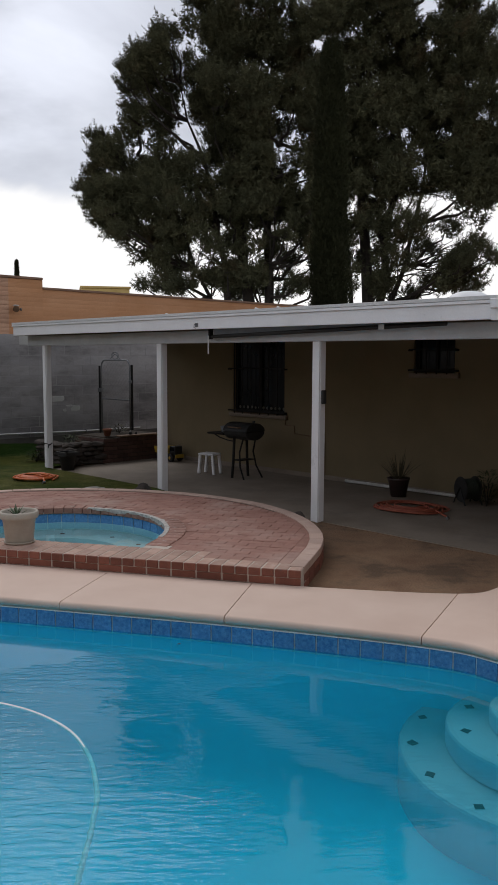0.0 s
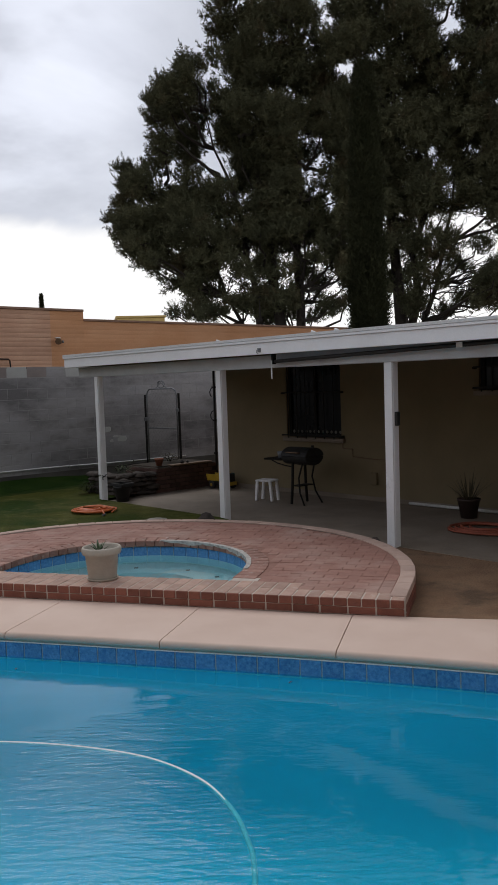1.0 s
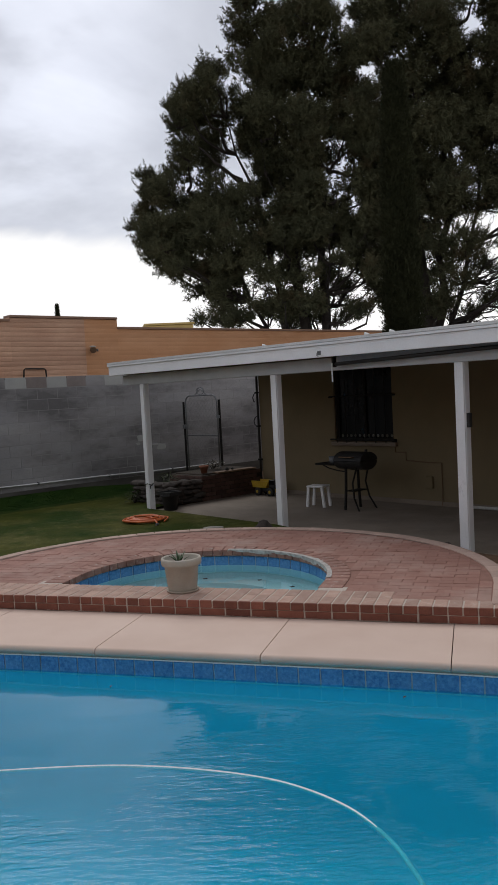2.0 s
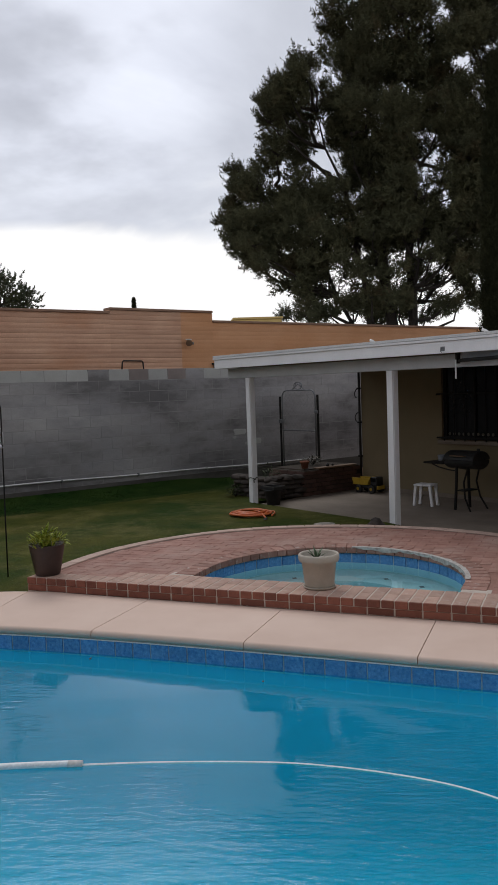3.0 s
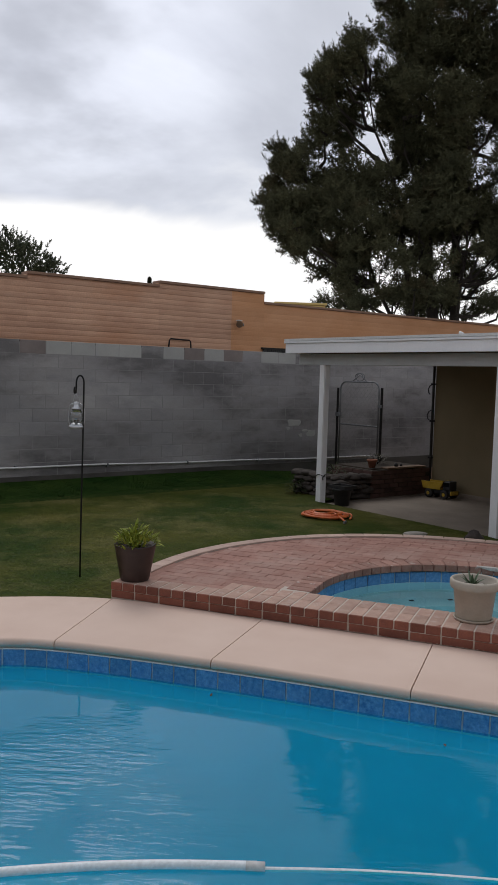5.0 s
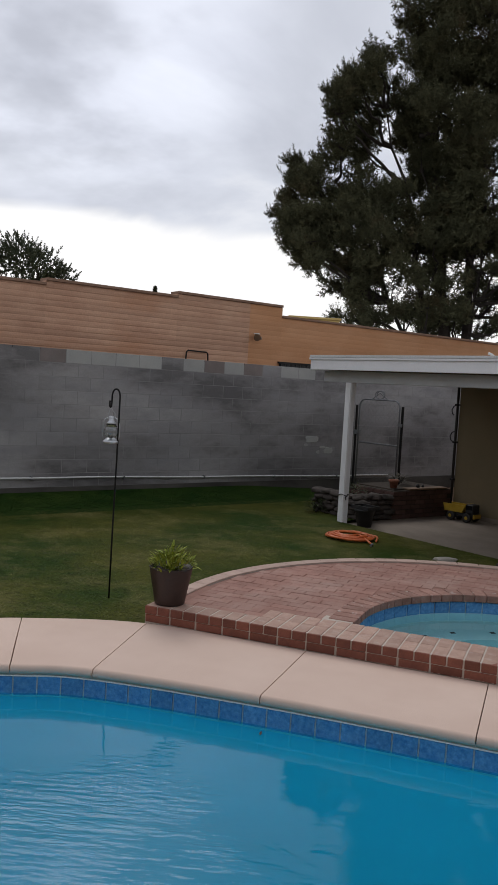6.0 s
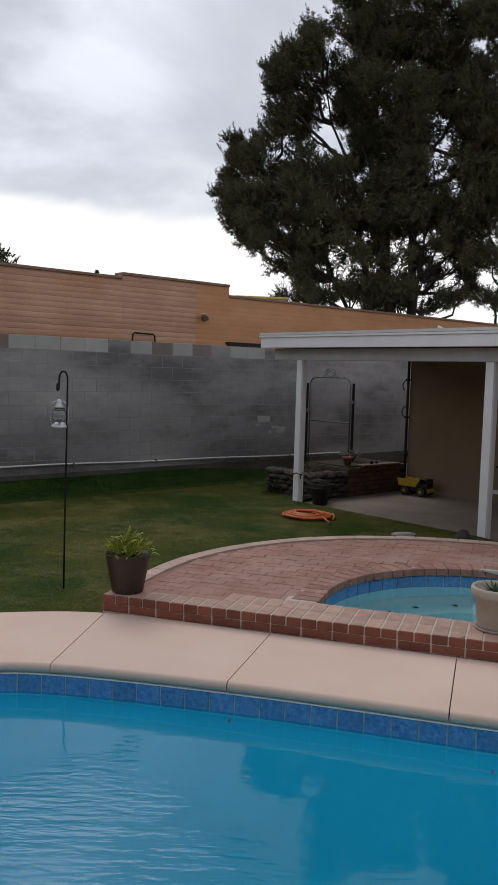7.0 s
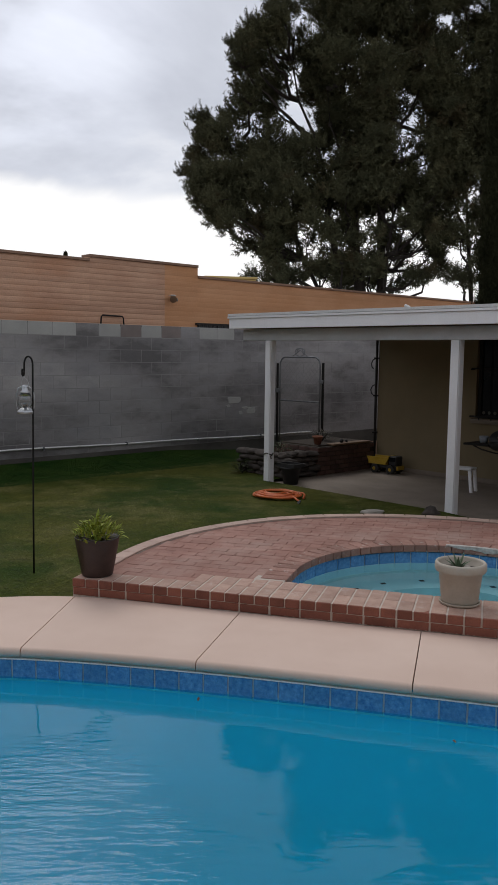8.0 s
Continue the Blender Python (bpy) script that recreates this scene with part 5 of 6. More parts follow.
lantern = thing("lantern", "clear glass hanging lantern with silver wire frame", "lantern", HOUSE.copy())
lantern.matrix_basis = hook.matrix_basis @ pose(0.077, 0, 1.592) @ Matrix.Scale(1.08, 4) @ pose(-0.012, 0, -0.275)
part("base", lathe([(0, 0), (0.055, 0), (0.060, 0.006), (0.060, 0.020), (0.050, 0.026), (0.030, 0.045), (0, 0.045)], 24), M_CHROME, lantern, smooth=True)
part("globe", lathe([(0.036, 0.046), (0.050, 0.065), (0.055, 0.09), (0.046, 0.125), (0.034, 0.150), (0.031, 0.150), (0.043, 0.124), (0.052, 0.09), (0.047, 0.066), (0.034, 0.049)], 24), M_CLEAR, lantern, "clear glass globe", smooth=True)
part("top", lathe([(0, 0.212), (0.018, 0.210), (0.022, 0.195), (0.022, 0.172), (0.036, 0.160), (0.036, 0.151), (0, 0.151)], 24), M_CHROME, lantern, smooth=True)
for s in (-1, 1):
    part("side_tube", tube(bmesh.new(), [(s * 0.055, 0, 0.02), (s * 0.066, 0, 0.06), (s * 0.066, 0, 0.14), (s * 0.05, 0, 0.185), (s * 0.025, 0, 0.198)], 0.005, 8), M_CHROME, lantern, smooth=True)
part("candle", lathe([(0, 0.046), (0.02, 0.046), (0.02, 0.07), (0, 0.07)], 16), M_CREAM, lantern, "cream candle")
part("bail", tube(bmesh.new(), [(-0.03, 0, 0.19), (-0.026, 0, 0.23), (0.008, 0, 0.275), (0.026, 0, 0.23), (0.03, 0, 0.19)], 0.0025, 6), M_CHROME, lantern)


# ---- hoses ----
def coil(name, label, m, rx, ry, turns, r, material, seed, rise=0.02):
    g = random.Random(seed)
    t = thing(name, label, "garden hose", m)
    bm = bmesh.new()
    pts = []
    n = turns * 20
    for k in range(n + 1):
        a = k / 20 * 2 * math.pi
        s = 1 - 0.5 * (k / n) + 0.10 * math.sin(a * 0.37 + seed) + 0.04 * math.sin(a * 2.3)
        pts.append((rx * s * math.cos(a), ry * s * math.sin(a), r + rise * (k / n) + abs(0.012 * math.sin(a * 1.7 + k * 0.01))))
    pts += [(rx * 0.75, ry * 0.3, r + 0.02), (rx * 1.15, -ry * 0.2, r + 0.01), (rx * 1.3, -ry * 0.75, r)]
    tube(bm, smoothline(pts[:: 3], 3), r, 7)
    part("hose", bm, material, t, smooth=True)
    part("coupling", tube(bmesh.new(), [(rx * 1.29, -ry * 0.72, r), (rx * 1.34, -ry * 0.95, r)], r * 1.25, 8), M_STEEL, t)
    return t


coil("garden_hose", "coiled bright orange garden hose lying on the lawn", pose(-5.94, 10.83, LAWN_Z + 0.008, 0, 0, -15), 0.33, 0.30, 9, 0.013, M_ORANGE, 2, 0.04)
coil("garden_hose", "coiled faded red garden hose lying on the patio", HOUSE @ pose(6.20, 1.36, PATIO_Z, 0, 0, 10), 0.46, 0.38, 6, 0.013, M_REDHOSE, 5, 0.03)

cleaner = thing("pool_vacuum_hose", "long pale pool vacuum hose floating in the water", "pool hose", pose(0.0, -0.06, WATER_Z))
pts = smoothline([(-6.1, 2.45, 0.004), (-5.4, 2.95, 0.004), (-4.87, 3.31, 0.004), (-4.45, 3.55, 0.004), (-4.03, 3.735, 0.004)], 6)
part("floating_section", tube(bmesh.new(), pts, 0.021, 12), M_HOSE, cleaner, "white floating hose section", smooth=True)
pts = smoothline([(-4.02, 3.735, -0.006), (-3.6, 3.91, -0.0092), (-3.06, 4.08, -0.0090), (-2.67, 4.14, -0.0090), (-2.28, 4.14, -0.0090), (-1.98, 4.08, -0.0090), (-1.69, 3.93, -0.0095), (-1.48, 3.72, -0.014), (-1.36, 3.54, -0.03), (-1.27, 3.36, -0.08), (-1.15, 2.9, -0.25), (-1.1, 2.3, -0.6)], 6)
part("sunken_section", tube(bmesh.new(), pts, 0.012, 12), M_SUNKHOSE, cleaner, smooth=True)
part("cuff", tube(bmesh.new(), [(-4.07, 3.716, 0.004), (-4.0, 3.744, 0.002)], 0.0225, 12), M_PVC, cleaner, smooth=True)
rng = random.Random(17)
for x, y in ((-3.53, 5.10), (-4.915, 5.14), (-1.59, 5.235)):
    bm = bmesh.new()
    leaf_blade(bm, (0, 0, 0.003), (1, 0, 0.02), rng.uniform(0.03, 0.05), 0.018, -0.06)
    tagged(obj("fallen_leaf", bm, M_DRIED, m=pose(x, y, WATER_Z + 0.002, 0, 0, rng.uniform(0, 360))), "small brown leaf floating on the pool", "leaf", "leaves on the pool")


# ---- along the block wall ----
pipe = thing("irrigation_pipe", "white plastic pipe running low along the block wall", "pipe", HOUSE @ pose(WALL_U + 0.035, 0, 0))
pts = [(0.01 * math.sin(v * 1.3), v, 0.32 - 0.0135 * (v + 2.6) + 0.006 * math.sin(v * 2.1)) for v in np.linspace(-9, 3.9, 40)]
part("pipe", tube(bmesh.new(), pts, 0.014, 8), M_PVC, pipe, smooth=True)
for v in np.arange(-8.0, 3.9, 1.5):
    part("clamp", boxes((-0.04, v - 0.012, 0.29 - 0.0135 * (v + 2.6), 0.02, v + 0.012, 0.345 - 0.0135 * (v + 2.6)), bevel=0.002), M_STEEL, pipe)

gate = thing("garden_gate", "galvanised chain-link walk gate with arched ornament, dark post beside it", "gate", HOUSE @ pose(-2.48, 2.72, -0.06))
GW, GH = 1.0, 1.78
pts = [(0, 0, 0.06), (0, 0, GH - 0.16)] + [(0.14 - 0.14 * math.cos(radians(a)), 0, GH - 0.14 + 0.14 * math.sin(radians(a))) for a in range(15, 91, 25)]
pts += [(GW - 0.14 + 0.14 * math.sin(radians(a)), 0, GH - 0.14 + 0.14 * math.cos(radians(a))) for a in range(0, 91, 25)] + [(GW, 0, GH - 0.16), (GW, 0, 0.06)]
part("frame", tube(bmesh.new(), pts, 0.015, 8), M_STEEL, gate, smooth=True)
part("mid_rail", tube(bmesh.new(), [(0, 0, 0.98), (GW, 0, 0.98)], 0.014, 8), M_STEEL, gate)
part("bottom_rail", tube(bmesh.new(), [(0, 0, 0.08), (GW, 0, 0.08)], 0.016, 8), M_STEEL, gate)
bm = bmesh.new()
for s in (-1, 1):
    tube(bm, [(GW / 2 + s * (0.02 + 0.10 * math.sin(radians(a))), 0, GH + 0.02 + 0.07 * (1 - math.cos(radians(a)))) for a in range(0, 300, 30)], 0.009, 6)
tube(bm, [(GW / 2 - 0.19, 0, GH + 0.01), (GW / 2, 0, GH + 0.12), (GW / 2 + 0.19, 0, GH + 0.01)], 0.009, 6)
part("ornament", bm, M_STEEL, gate, "grey scrolled ornament")
bm = bmesh.new()
for k in range(-16, 10):
    for s in (1, -1):
        a = k * 0.105
        seg = []
        for z0, z1 in ((0.08, GH),):
            x0, x1 = (a, a + (z1 - z0)) if s > 0 else (GW - a, GW - a - (z1 - z0))
            # keep the wire inside the frame
            t0 = max(0, (0 - x0) / (x1 - x0)) if s > 0 else max(0, (GW - x0) / (x1 - x0))
            t1 = min(1, (GW - x0) / (x1 - x0)) if s > 0 else min(1, (0 - x0) / (x1 - x0))
            if t1 > t0 + 0.02:
                tube(bm, [(x0 + (x1 - x0) * t, 0, z0 + (z1 - z0) * t) for t in (t0, t1)], 0.0010, 4)
part("wire_mesh", bm, M_STEEL, gate)["kind"] = "stuff"
part("gate_post", tube(bmesh.new(), [(GW + 0.07, 0, 0.0), (GW + 0.07, 0, GH - 0.10)], 0.024, 10), M_IRON, gate, "dark iron post")
part("gate_post", tube(bmesh.new(), [(-0.07, 0, 0.0), (-0.07, 0, GH - 0.12)], 0.022, 10), M_IRON, gate, "dark iron post")
for z in (0.35, 1.35):
    part("hinge", boxes((GW, -0.03, z - 0.03, GW + 0.09, 0.03, z + 0.03), bevel=0.004), M_STEEL, gate)
part("latch", boxes((-0.09, -0.04, 1.12, 0.03, 0.035, 1.20), bevel=0.004), M_STEEL, gate)

# ---- raised brick planter beside the patio ----
bed = thing("raised_planter", "low dark red brick planter bed beside the patio", "planter", HOUSE @ pose(-0.98, 1.12, -0.075))
pb = brick_mesh("brick", 0.205, 0.095, 0.062, M_PLANTERBRICK)
part("mortar_core", boxes((0.012, 0.012, 0, 0.948, 1.34, 0.43)), M_SOIL, bed)
for r in range(6):
    z = 0.036 + 0.071 * r
    for k in range(7):
        y = 0.05 + k * 0.212 + (0.1 if r % 2 else 0.0)
        if y < 1.26:
            piece("brick", bed, pb, pose(0.912, y + 0.03, z, 0, 0, 90))
    for k in range(4):
        x = 0.11 + k * 0.215 + (0.1 if r % 2 else 0)
        if x < 0.86:
            piece("brick", bed, pb, pose(x, 0.048, z))
part("soil", boxes((0.06, 0.1, 0.42, 0.86, 1.30, 0.45), bevel=0.01), M_SOIL, bed)
part("cap_board", boxes((0.80, 0.35, 0.436, 0.965, 1.24, 0.462), bevel=0.004), M_WOOD, bed, "weathered wooden board")
terracotta = mat("terracotta", (0.27, 0.10, 0.06), (0.35, 0.145, 0.085), 9, 0.8, 80, 0.3)
clay = thing("clay_pot", "small terracotta pot on the brick planter", "flower pot", bed.matrix_basis @ pose(0.74, 0.22, 0.451))
part("pot", lathe([(0, 0), (0.05, 0), (0.072, 0.10), (0.082, 0.10), (0.084, 0.13), (0.074, 0.132), (0.066, 0.11), (0, 0.10)], 20), terracotta, clay, smooth=True)
for x, y, s in ((0.88, 0.62, 0.03), (0.87, 0.75, 0.022)):
    tagged(obj("ornament", lathe([(0, 0), (s, 0.004), (s * 1.1, s), (s * 0.6, s * 1.8), (0, s * 2)], 12), M_BLACK, m=bed.matrix_basis @ pose(x, y, 0.464), smooth=True), "small dark ornament on the planter board", "ornament", "ornaments on the planter")


def rock(name, label, m, size, material, seed):
    bm = bmesh.new()
    bmesh.ops.create_icosphere(bm, subdivisions=3, radius=1.0)
    off = Vector((seed * 3.1, seed * 1.7, seed))
    for v in bm.verts:
        v.co *= 1 + 0.35 * noise.noise(v.co * 1.1 + off) + 0.10 * noise.noise(v.co * 3 + off)
        v.co = Vector((v.co.x * size[0], v.co.y * size[1], max(v.co.z, -0.55) * size[2]))
    low = min(v.co.z for v in bm.verts)
    for v in bm.verts:
        v.co.z -= low
    return tagged(obj(name, bm, material, m=m, smooth=True), label, "rock")


rng = random.Random(23)
for layer in range(5):
    for k in range(5):
        u = -0.92 + 0.215 * k + (0.09 if layer % 2 else 0.0) + rng.uniform(-0.02, 0.02)
        rk = rock("garden_rock", "dark rough flat stone stacked beside the brick planter", HOUSE @ pose(u, 0.42 + rng.uniform(-0.03, 0.03), LAWN_Z - 0.015 + 0.074 * layer, 0, 0, rng.uniform(-25, 25)), (rng.uniform(0.12, 0.19), 0.11, rng.uniform(0.045, 0.06)), M_DARKROCK, layer * 9 + k)
        rk["group"] = "stones stacked beside the planter"
    for k in range(3):
        v = 0.60 + 0.20 * k + (0.08 if layer % 2 else 0.0)
        rk = rock("garden_rock", "dark rough flat stone stacked beside the brick planter", HOUSE @ pose(-0.10 + rng.uniform(-0.03, 0.03), v, LAWN_Z - 0.025 + 0.074 * layer, 0, 0, 90 + rng.uniform(-25, 25)), (rng.uniform(0.12, 0.17), 0.11, rng.uniform(0.045, 0.06)), M_DARKROCK, layer * 9 + 5 + k)
        rk["group"] = "stones stacked beside the planter"
rock("garden_rock", "pale flat rock at the corner of the lawn", pose(-4.67, 10.20, LAWN_Z - 0.004, 0, 0, 20), (0.13, 0.06, 0.028), M_ROCK, 31)
rock("garden_rock", "dark rounded rock at the foot of a patio post", pose(-4.02, 10.36, LAWN_Z - 0.04, 0, 0, 50), (0.12, 0.09, 0.08), M_DARKROCK, 33)
rock("garden_rock", "small dark rock at the foot of a patio post", HOUSE @ pose(5.72, -0.10, -0.078, 0, 0, 10), (0.08, 0.06, 0.06), M_DARKROCK, 35)


def shrub(name, label, m, radius, height, n, material, seed, leaf=(0.05, 0.10), width=0.02):
    g = random.Random(seed)
    t = thing(name, label, "plant", m)
    bm = bmesh.new()
    for k in range(7):
        a = k * 0.9
        tube(bm, [(0, 0, 0), (radius * 0.5 * math.cos(a), radius * 0.5 * math.sin(a), height * 0.7)], 0.006, 5, 0.003)
    part("stem", bm, M_BARK, t)
    bm = bmesh.new()
    for k in range(n):
        a, r, h = g.uniform(0, 6.283), radius * math.sqrt(g.random()), g.uniform(0.12, 1.0)
        r *= math.sqrt(max(0.05, 1 - (h - 0.45) ** 2 * 2.2))
        leaf_blade(bm, (r * math.cos(a), r * math.sin(a), h * height), (math.cos(a), math.sin(a), g.uniform(-0.2, 1.0)), g.uniform(*leaf), width, g.uniform(0, 0.4))
    part("leaves", bm, material, t)["kind"] = "stuff"
    return t


shrub("low_shrub", "low dark green shrub between the rocks", HOUSE @ pose(-0.75, 0.22, LAWN_Z - 0.003), 0.16, 0.2, 180, M_SHRUB, 3)
shrub("low_shrub", "low dark green shrub between the rocks", HOUSE @ pose(-0.45, 0.72, LAWN_Z - 0.003), 0.20, 0.46, 240, M_SHRUB, 4)
shrub("bed_plant", "small dry plant growing in the brick planter", bed.matrix_basis @ pose(0.40, 0.70, 0.45), 0.18, 0.16, 160, M_DRYLEAF, 6)
bucket = thing("black_bucket", "black plastic nursery pot beside the patio post", "bucket", HOUSE @ pose(0.30, 0.20, PATIO_Z))
part("body", lathe([(0, 0), (0.10, 0), (0.135, 0.22), (0.148, 0.225), (0.148, 0.25), (0.138, 0.25), (0.128, 0.22), (0.10, 0.02), (0, 0.02)], 28), M_BLACK, bucket, smooth=True)
part("soil", lathe([(0.128, 0.20), (0, 0.21)], 20), M_SOIL, bucket)
tray = thing("seed_tray", "flat black plastic tray on top of a nursery pot", "tray", HOUSE @ pose(0.30, 0.20, PATIO_Z + 0.251))
part("body", boxes((-0.17, -0.12, 0, 0.17, 0.12, 0.012), (-0.17, -0.12, 0.0125, -0.155, 0.12, 0.05), (0.155, -0.12, 0.0125, 0.17, 0.12, 0.05), (-0.1545, -0.12, 0.0125, 0.1545, -0.105, 0.05), (-0.1545, 0.105, 0.0125, 0.1545, 0.12, 0.05)), M_BLACK, tray)

# ---- toy truck ----
truck = thing("toy_dump_truck", "yellow and black plastic toy dump truck by the house wall", "toy truck", HOUSE @ pose(0.44, 2.2, PATIO_Z, 0, 0, 4) @ Matrix.Scale(1.08, 4))
bm = boxes((-0.24, -0.11, 0.13, 0.06, 0.11, 0.15), (-0.24, -0.11, 0.151, 0.06, -0.095, 0.235), (-0.24, 0.095, 0.151, 0.06, 0.11, 0.235), (0.045, -0.0945, 0.151, 0.06, 0.0945, 0.26))
for v in bm.verts:
    if v.co.z > 0.2:
        v.co.x += -0.03 if v.co.x < 0 else 0.05
part("dump_bed", bm, M_YELLOW, truck, "yellow plastic dump bed")
part("chassis", boxes((-0.20, -0.07, 0.07, 0.23, 0.07, 0.125), bevel=0.006), M_BLACK, truck)
cab = part("cab", boxes((0.09, -0.085, 0.126, 0.22, 0.085, 0.255), bevel=0.012), M_BLACK, truck)
part("cab_window", boxes((0.105, -0.0875, 0.18, 0.205, -0.0855, 0.24)), M_DARKGLASS, cab)
part("bumper", boxes((0.225, -0.09, 0.06, 0.25, 0.09, 0.12), bevel=0.006), M_YELLOW, truck)
for x in (-0.13, 0.14):
    for y in (-0.10, 0.10):
        w = part("wheel", lathe([(0, -0.028), (0.03, -0.028), (0.05, -0.03), (0.065, -0.022), (0.065, 0.022), (0.05, 0.03), (0.03, 0.028), (0, 0.028)], 24), M_BLACK, truck, m=pose(x, y, 0.066, 90, 0, 0))
        part("hub", lathe([(0, -0.034), (0.022, -0.032), (0.026, -0.0285), (0.026, 0.0285), (0.022, 0.032), (0, 0.034)], 16), M_YELLOW, w, "yellow hub")

# ---- house corner: conduit with hanging tools ----
conduit = thing("corner_downpipe", "dark thin downpipe fixed at the house corner", "downpipe", HOUSE @ pose(-0.025, 2.475, 0))
part("pipe", tube(bmesh.new(), [(0, 0, PATIO_Z), (0, 0, 1.2), (0.004, 0, 2.3)], 0.022, 8), M_BLACK, conduit, smooth=True)
for z in (0.5, 1.1, 1.7):
    part("bracket", boxes((-0.035, -0.03, z, 0.035, 0.03, z + 0.03), bevel=0.003), M_IRON, conduit)
for z in (1.20, 1.62):
    hk = thing("tool_hook", "dark iron hook hanging on the downpipe", "hook", HOUSE @ pose(-0.06, 2.46, z), "hooks on the downpipe")
    part("hook", tube(bmesh.new(), [(0.02, 0, 0.09), (-0.02, -0.01, 0.07), (-0.045, -0.02, 0.01), (-0.03, -0.02, -0.05), (0.0, -0.02, -0.07)], 0.010, 6), M_BLACK, hk)


# ---- windows with grilles ----
def window(name, label, o, nbars, scallops):
    u0, z0, u1, z1 = o
    w = thing(name, label, "window", HOUSE @ pose(u0, 2.5, z0), kind="structure")
    W, Hh = u1 - u0, z1 - z0
    part("window_frame", boxes((0, 0.06, 0, 0.05, 0.12, Hh), (W - 0.05, 0.06, 0, W, 0.12, Hh), (0.0505, 0.06, 0, W - 0.0505, 0.12, 0.05), (0.0505, 0.06, Hh - 0.05, W - 0.0505, 0.12, Hh), (W / 2 - 0.02, 0.062, 0.0505, W / 2 + 0.02, 0.118, Hh - 0.0505)), M_IRON, w)
    part("pane", boxes((0.05, 0.088, 0.05, W / 2 - 0.02, 0.094, Hh - 0.05)), M_DARKGLASS, w)
    part("pane", boxes((W / 2 + 0.02, 0.088, 0.05, W - 0.05, 0.094, Hh - 0.05)), M_DARKGLASS, w)
    part("window_sill", boxes((-0.05, -0.06, -0.07, W + 0.08, 0.055, -0.004), bevel=0.006), M_CONCRETE, w)
    g = part("grille", boxes((-0.04, -0.075, 0.02, W + 0.05, -0.055, 0.045), (-0.04, -0.075, Hh - 0.04, W + 0.05, -0.055, Hh - 0.015), (-0.04, -0.075, Hh * 0.55, W + 0.05, -0.055, Hh * 0.55 + 0.02)), M_IRON, w, "black iron security grille")
    for k in range(nbars):
        x = W * (k + 0.5) / nbars
        part("bar", tube(bmesh.new(), [(x, -0.065, -0.02), (x, -0.065, Hh)], 0.008, 6), M_IRON, g)
    for x, z in ((-0.04, 0.03), (W + 0.05, 0.03), (-0.04, Hh * 0.55), (W + 0.05, Hh * 0.55)):
        part("bracket", boxes((x - 0.012, -0.075, z - 0.012, x + 0.012, 0.0, z + 0.012)), M_IRON, g)
    if scallops:
        c = part("curtain_edge", bmesh.new(), M_CREAM, w, "pale scalloped edge of a curtain")
        bm = bmesh.new()
        for k in range(12):
            x = 0.09 + (W - 0.18) * k / 11
            lathe([(0, -0.004), (0.022, -0.003), (0.026, 0), (0.022, 0.003), (0, 0.004)], 12, bm, (x, 0.0, 0.0))
        for v in bm.verts:
            v.co = Vector((v.co.x, 0.078 + v.co.z, 0.085 + v.co.y))
        bm.to_mesh(c.data)
        bm.free()


window("window_1", "dark window with black iron security grille and pale sill", W1, 6, True)
window("window_2", "small dark window with black iron grille", W2, 4, False)
# stair-step stucco cracks drawn as a raised tube; box and clip are added
cable = thing("wall_crack_line", "thin raised line for stair-step cracks in the stucco wall, with an added box", "cable", HOUSE @ pose(0, 2.488, 0))
part("cable", tube(bmesh.new(), [(3.02, 0, 0.86), (3.02, 0, 0.70), (3.22, 0, 0.70), (3.22, 0, 0.58), (3.62, 0, 0.56), (3.85, 0, 0.56), (3.85, 0, 0.14), (3.84, 0, -0.06)], 0.008, 6), M_WOOD, cable)
part("outlet_box", boxes((3.58, -0.04, 0.18, 3.70, 0.008, 0.36), bevel=0.006), M_STUCCO, cable)
part("clip", boxes((2.98, -0.02, 0.80, 3.06, 0.008, 0.88), bevel=0.004), M_IRON, cable)
lowpipe = thing("wall_pipe", "pale plastic pipe lying along the foot of the house wall", "pipe", HOUSE @ pose(0, 2.44, PATIO_Z))
part("pipe", tube(bmesh.new(), [(4.3, 0, 0.03), (5.5, 0.01, 0.03), (6.5, 0, 0.032)], 0.022, 10), M_PVC, lowpipe, smooth=True)

# ---- furniture under the cover ----
stool = thing("plastic_stool", "white plastic step stool beside the grill", "stool", HOUSE @ pose(2.20, 1.62, PATIO_Z, 0, 0, 12) @ Matrix.Scale(0.88, 4))
part("seat", boxes((-0.17, -0.13, 0.34, 0.17, 0.13, 0.375), bevel=0.012), M_WHITE, stool)
for x in (-1, 1):
    for y in (-1, 1):
        bm = boxes((x * 0.135 - 0.025, y * 0.10 - 0.022, 0, x * 0.135 + 0.025, y * 0.10 + 0.022, 0.34), bevel=0.006)
        for v in bm.verts:
            v.co.x += x * 0.035 * (1 - v.co.z / 0.34)
        part("leg", bm, M_WHITE, stool)
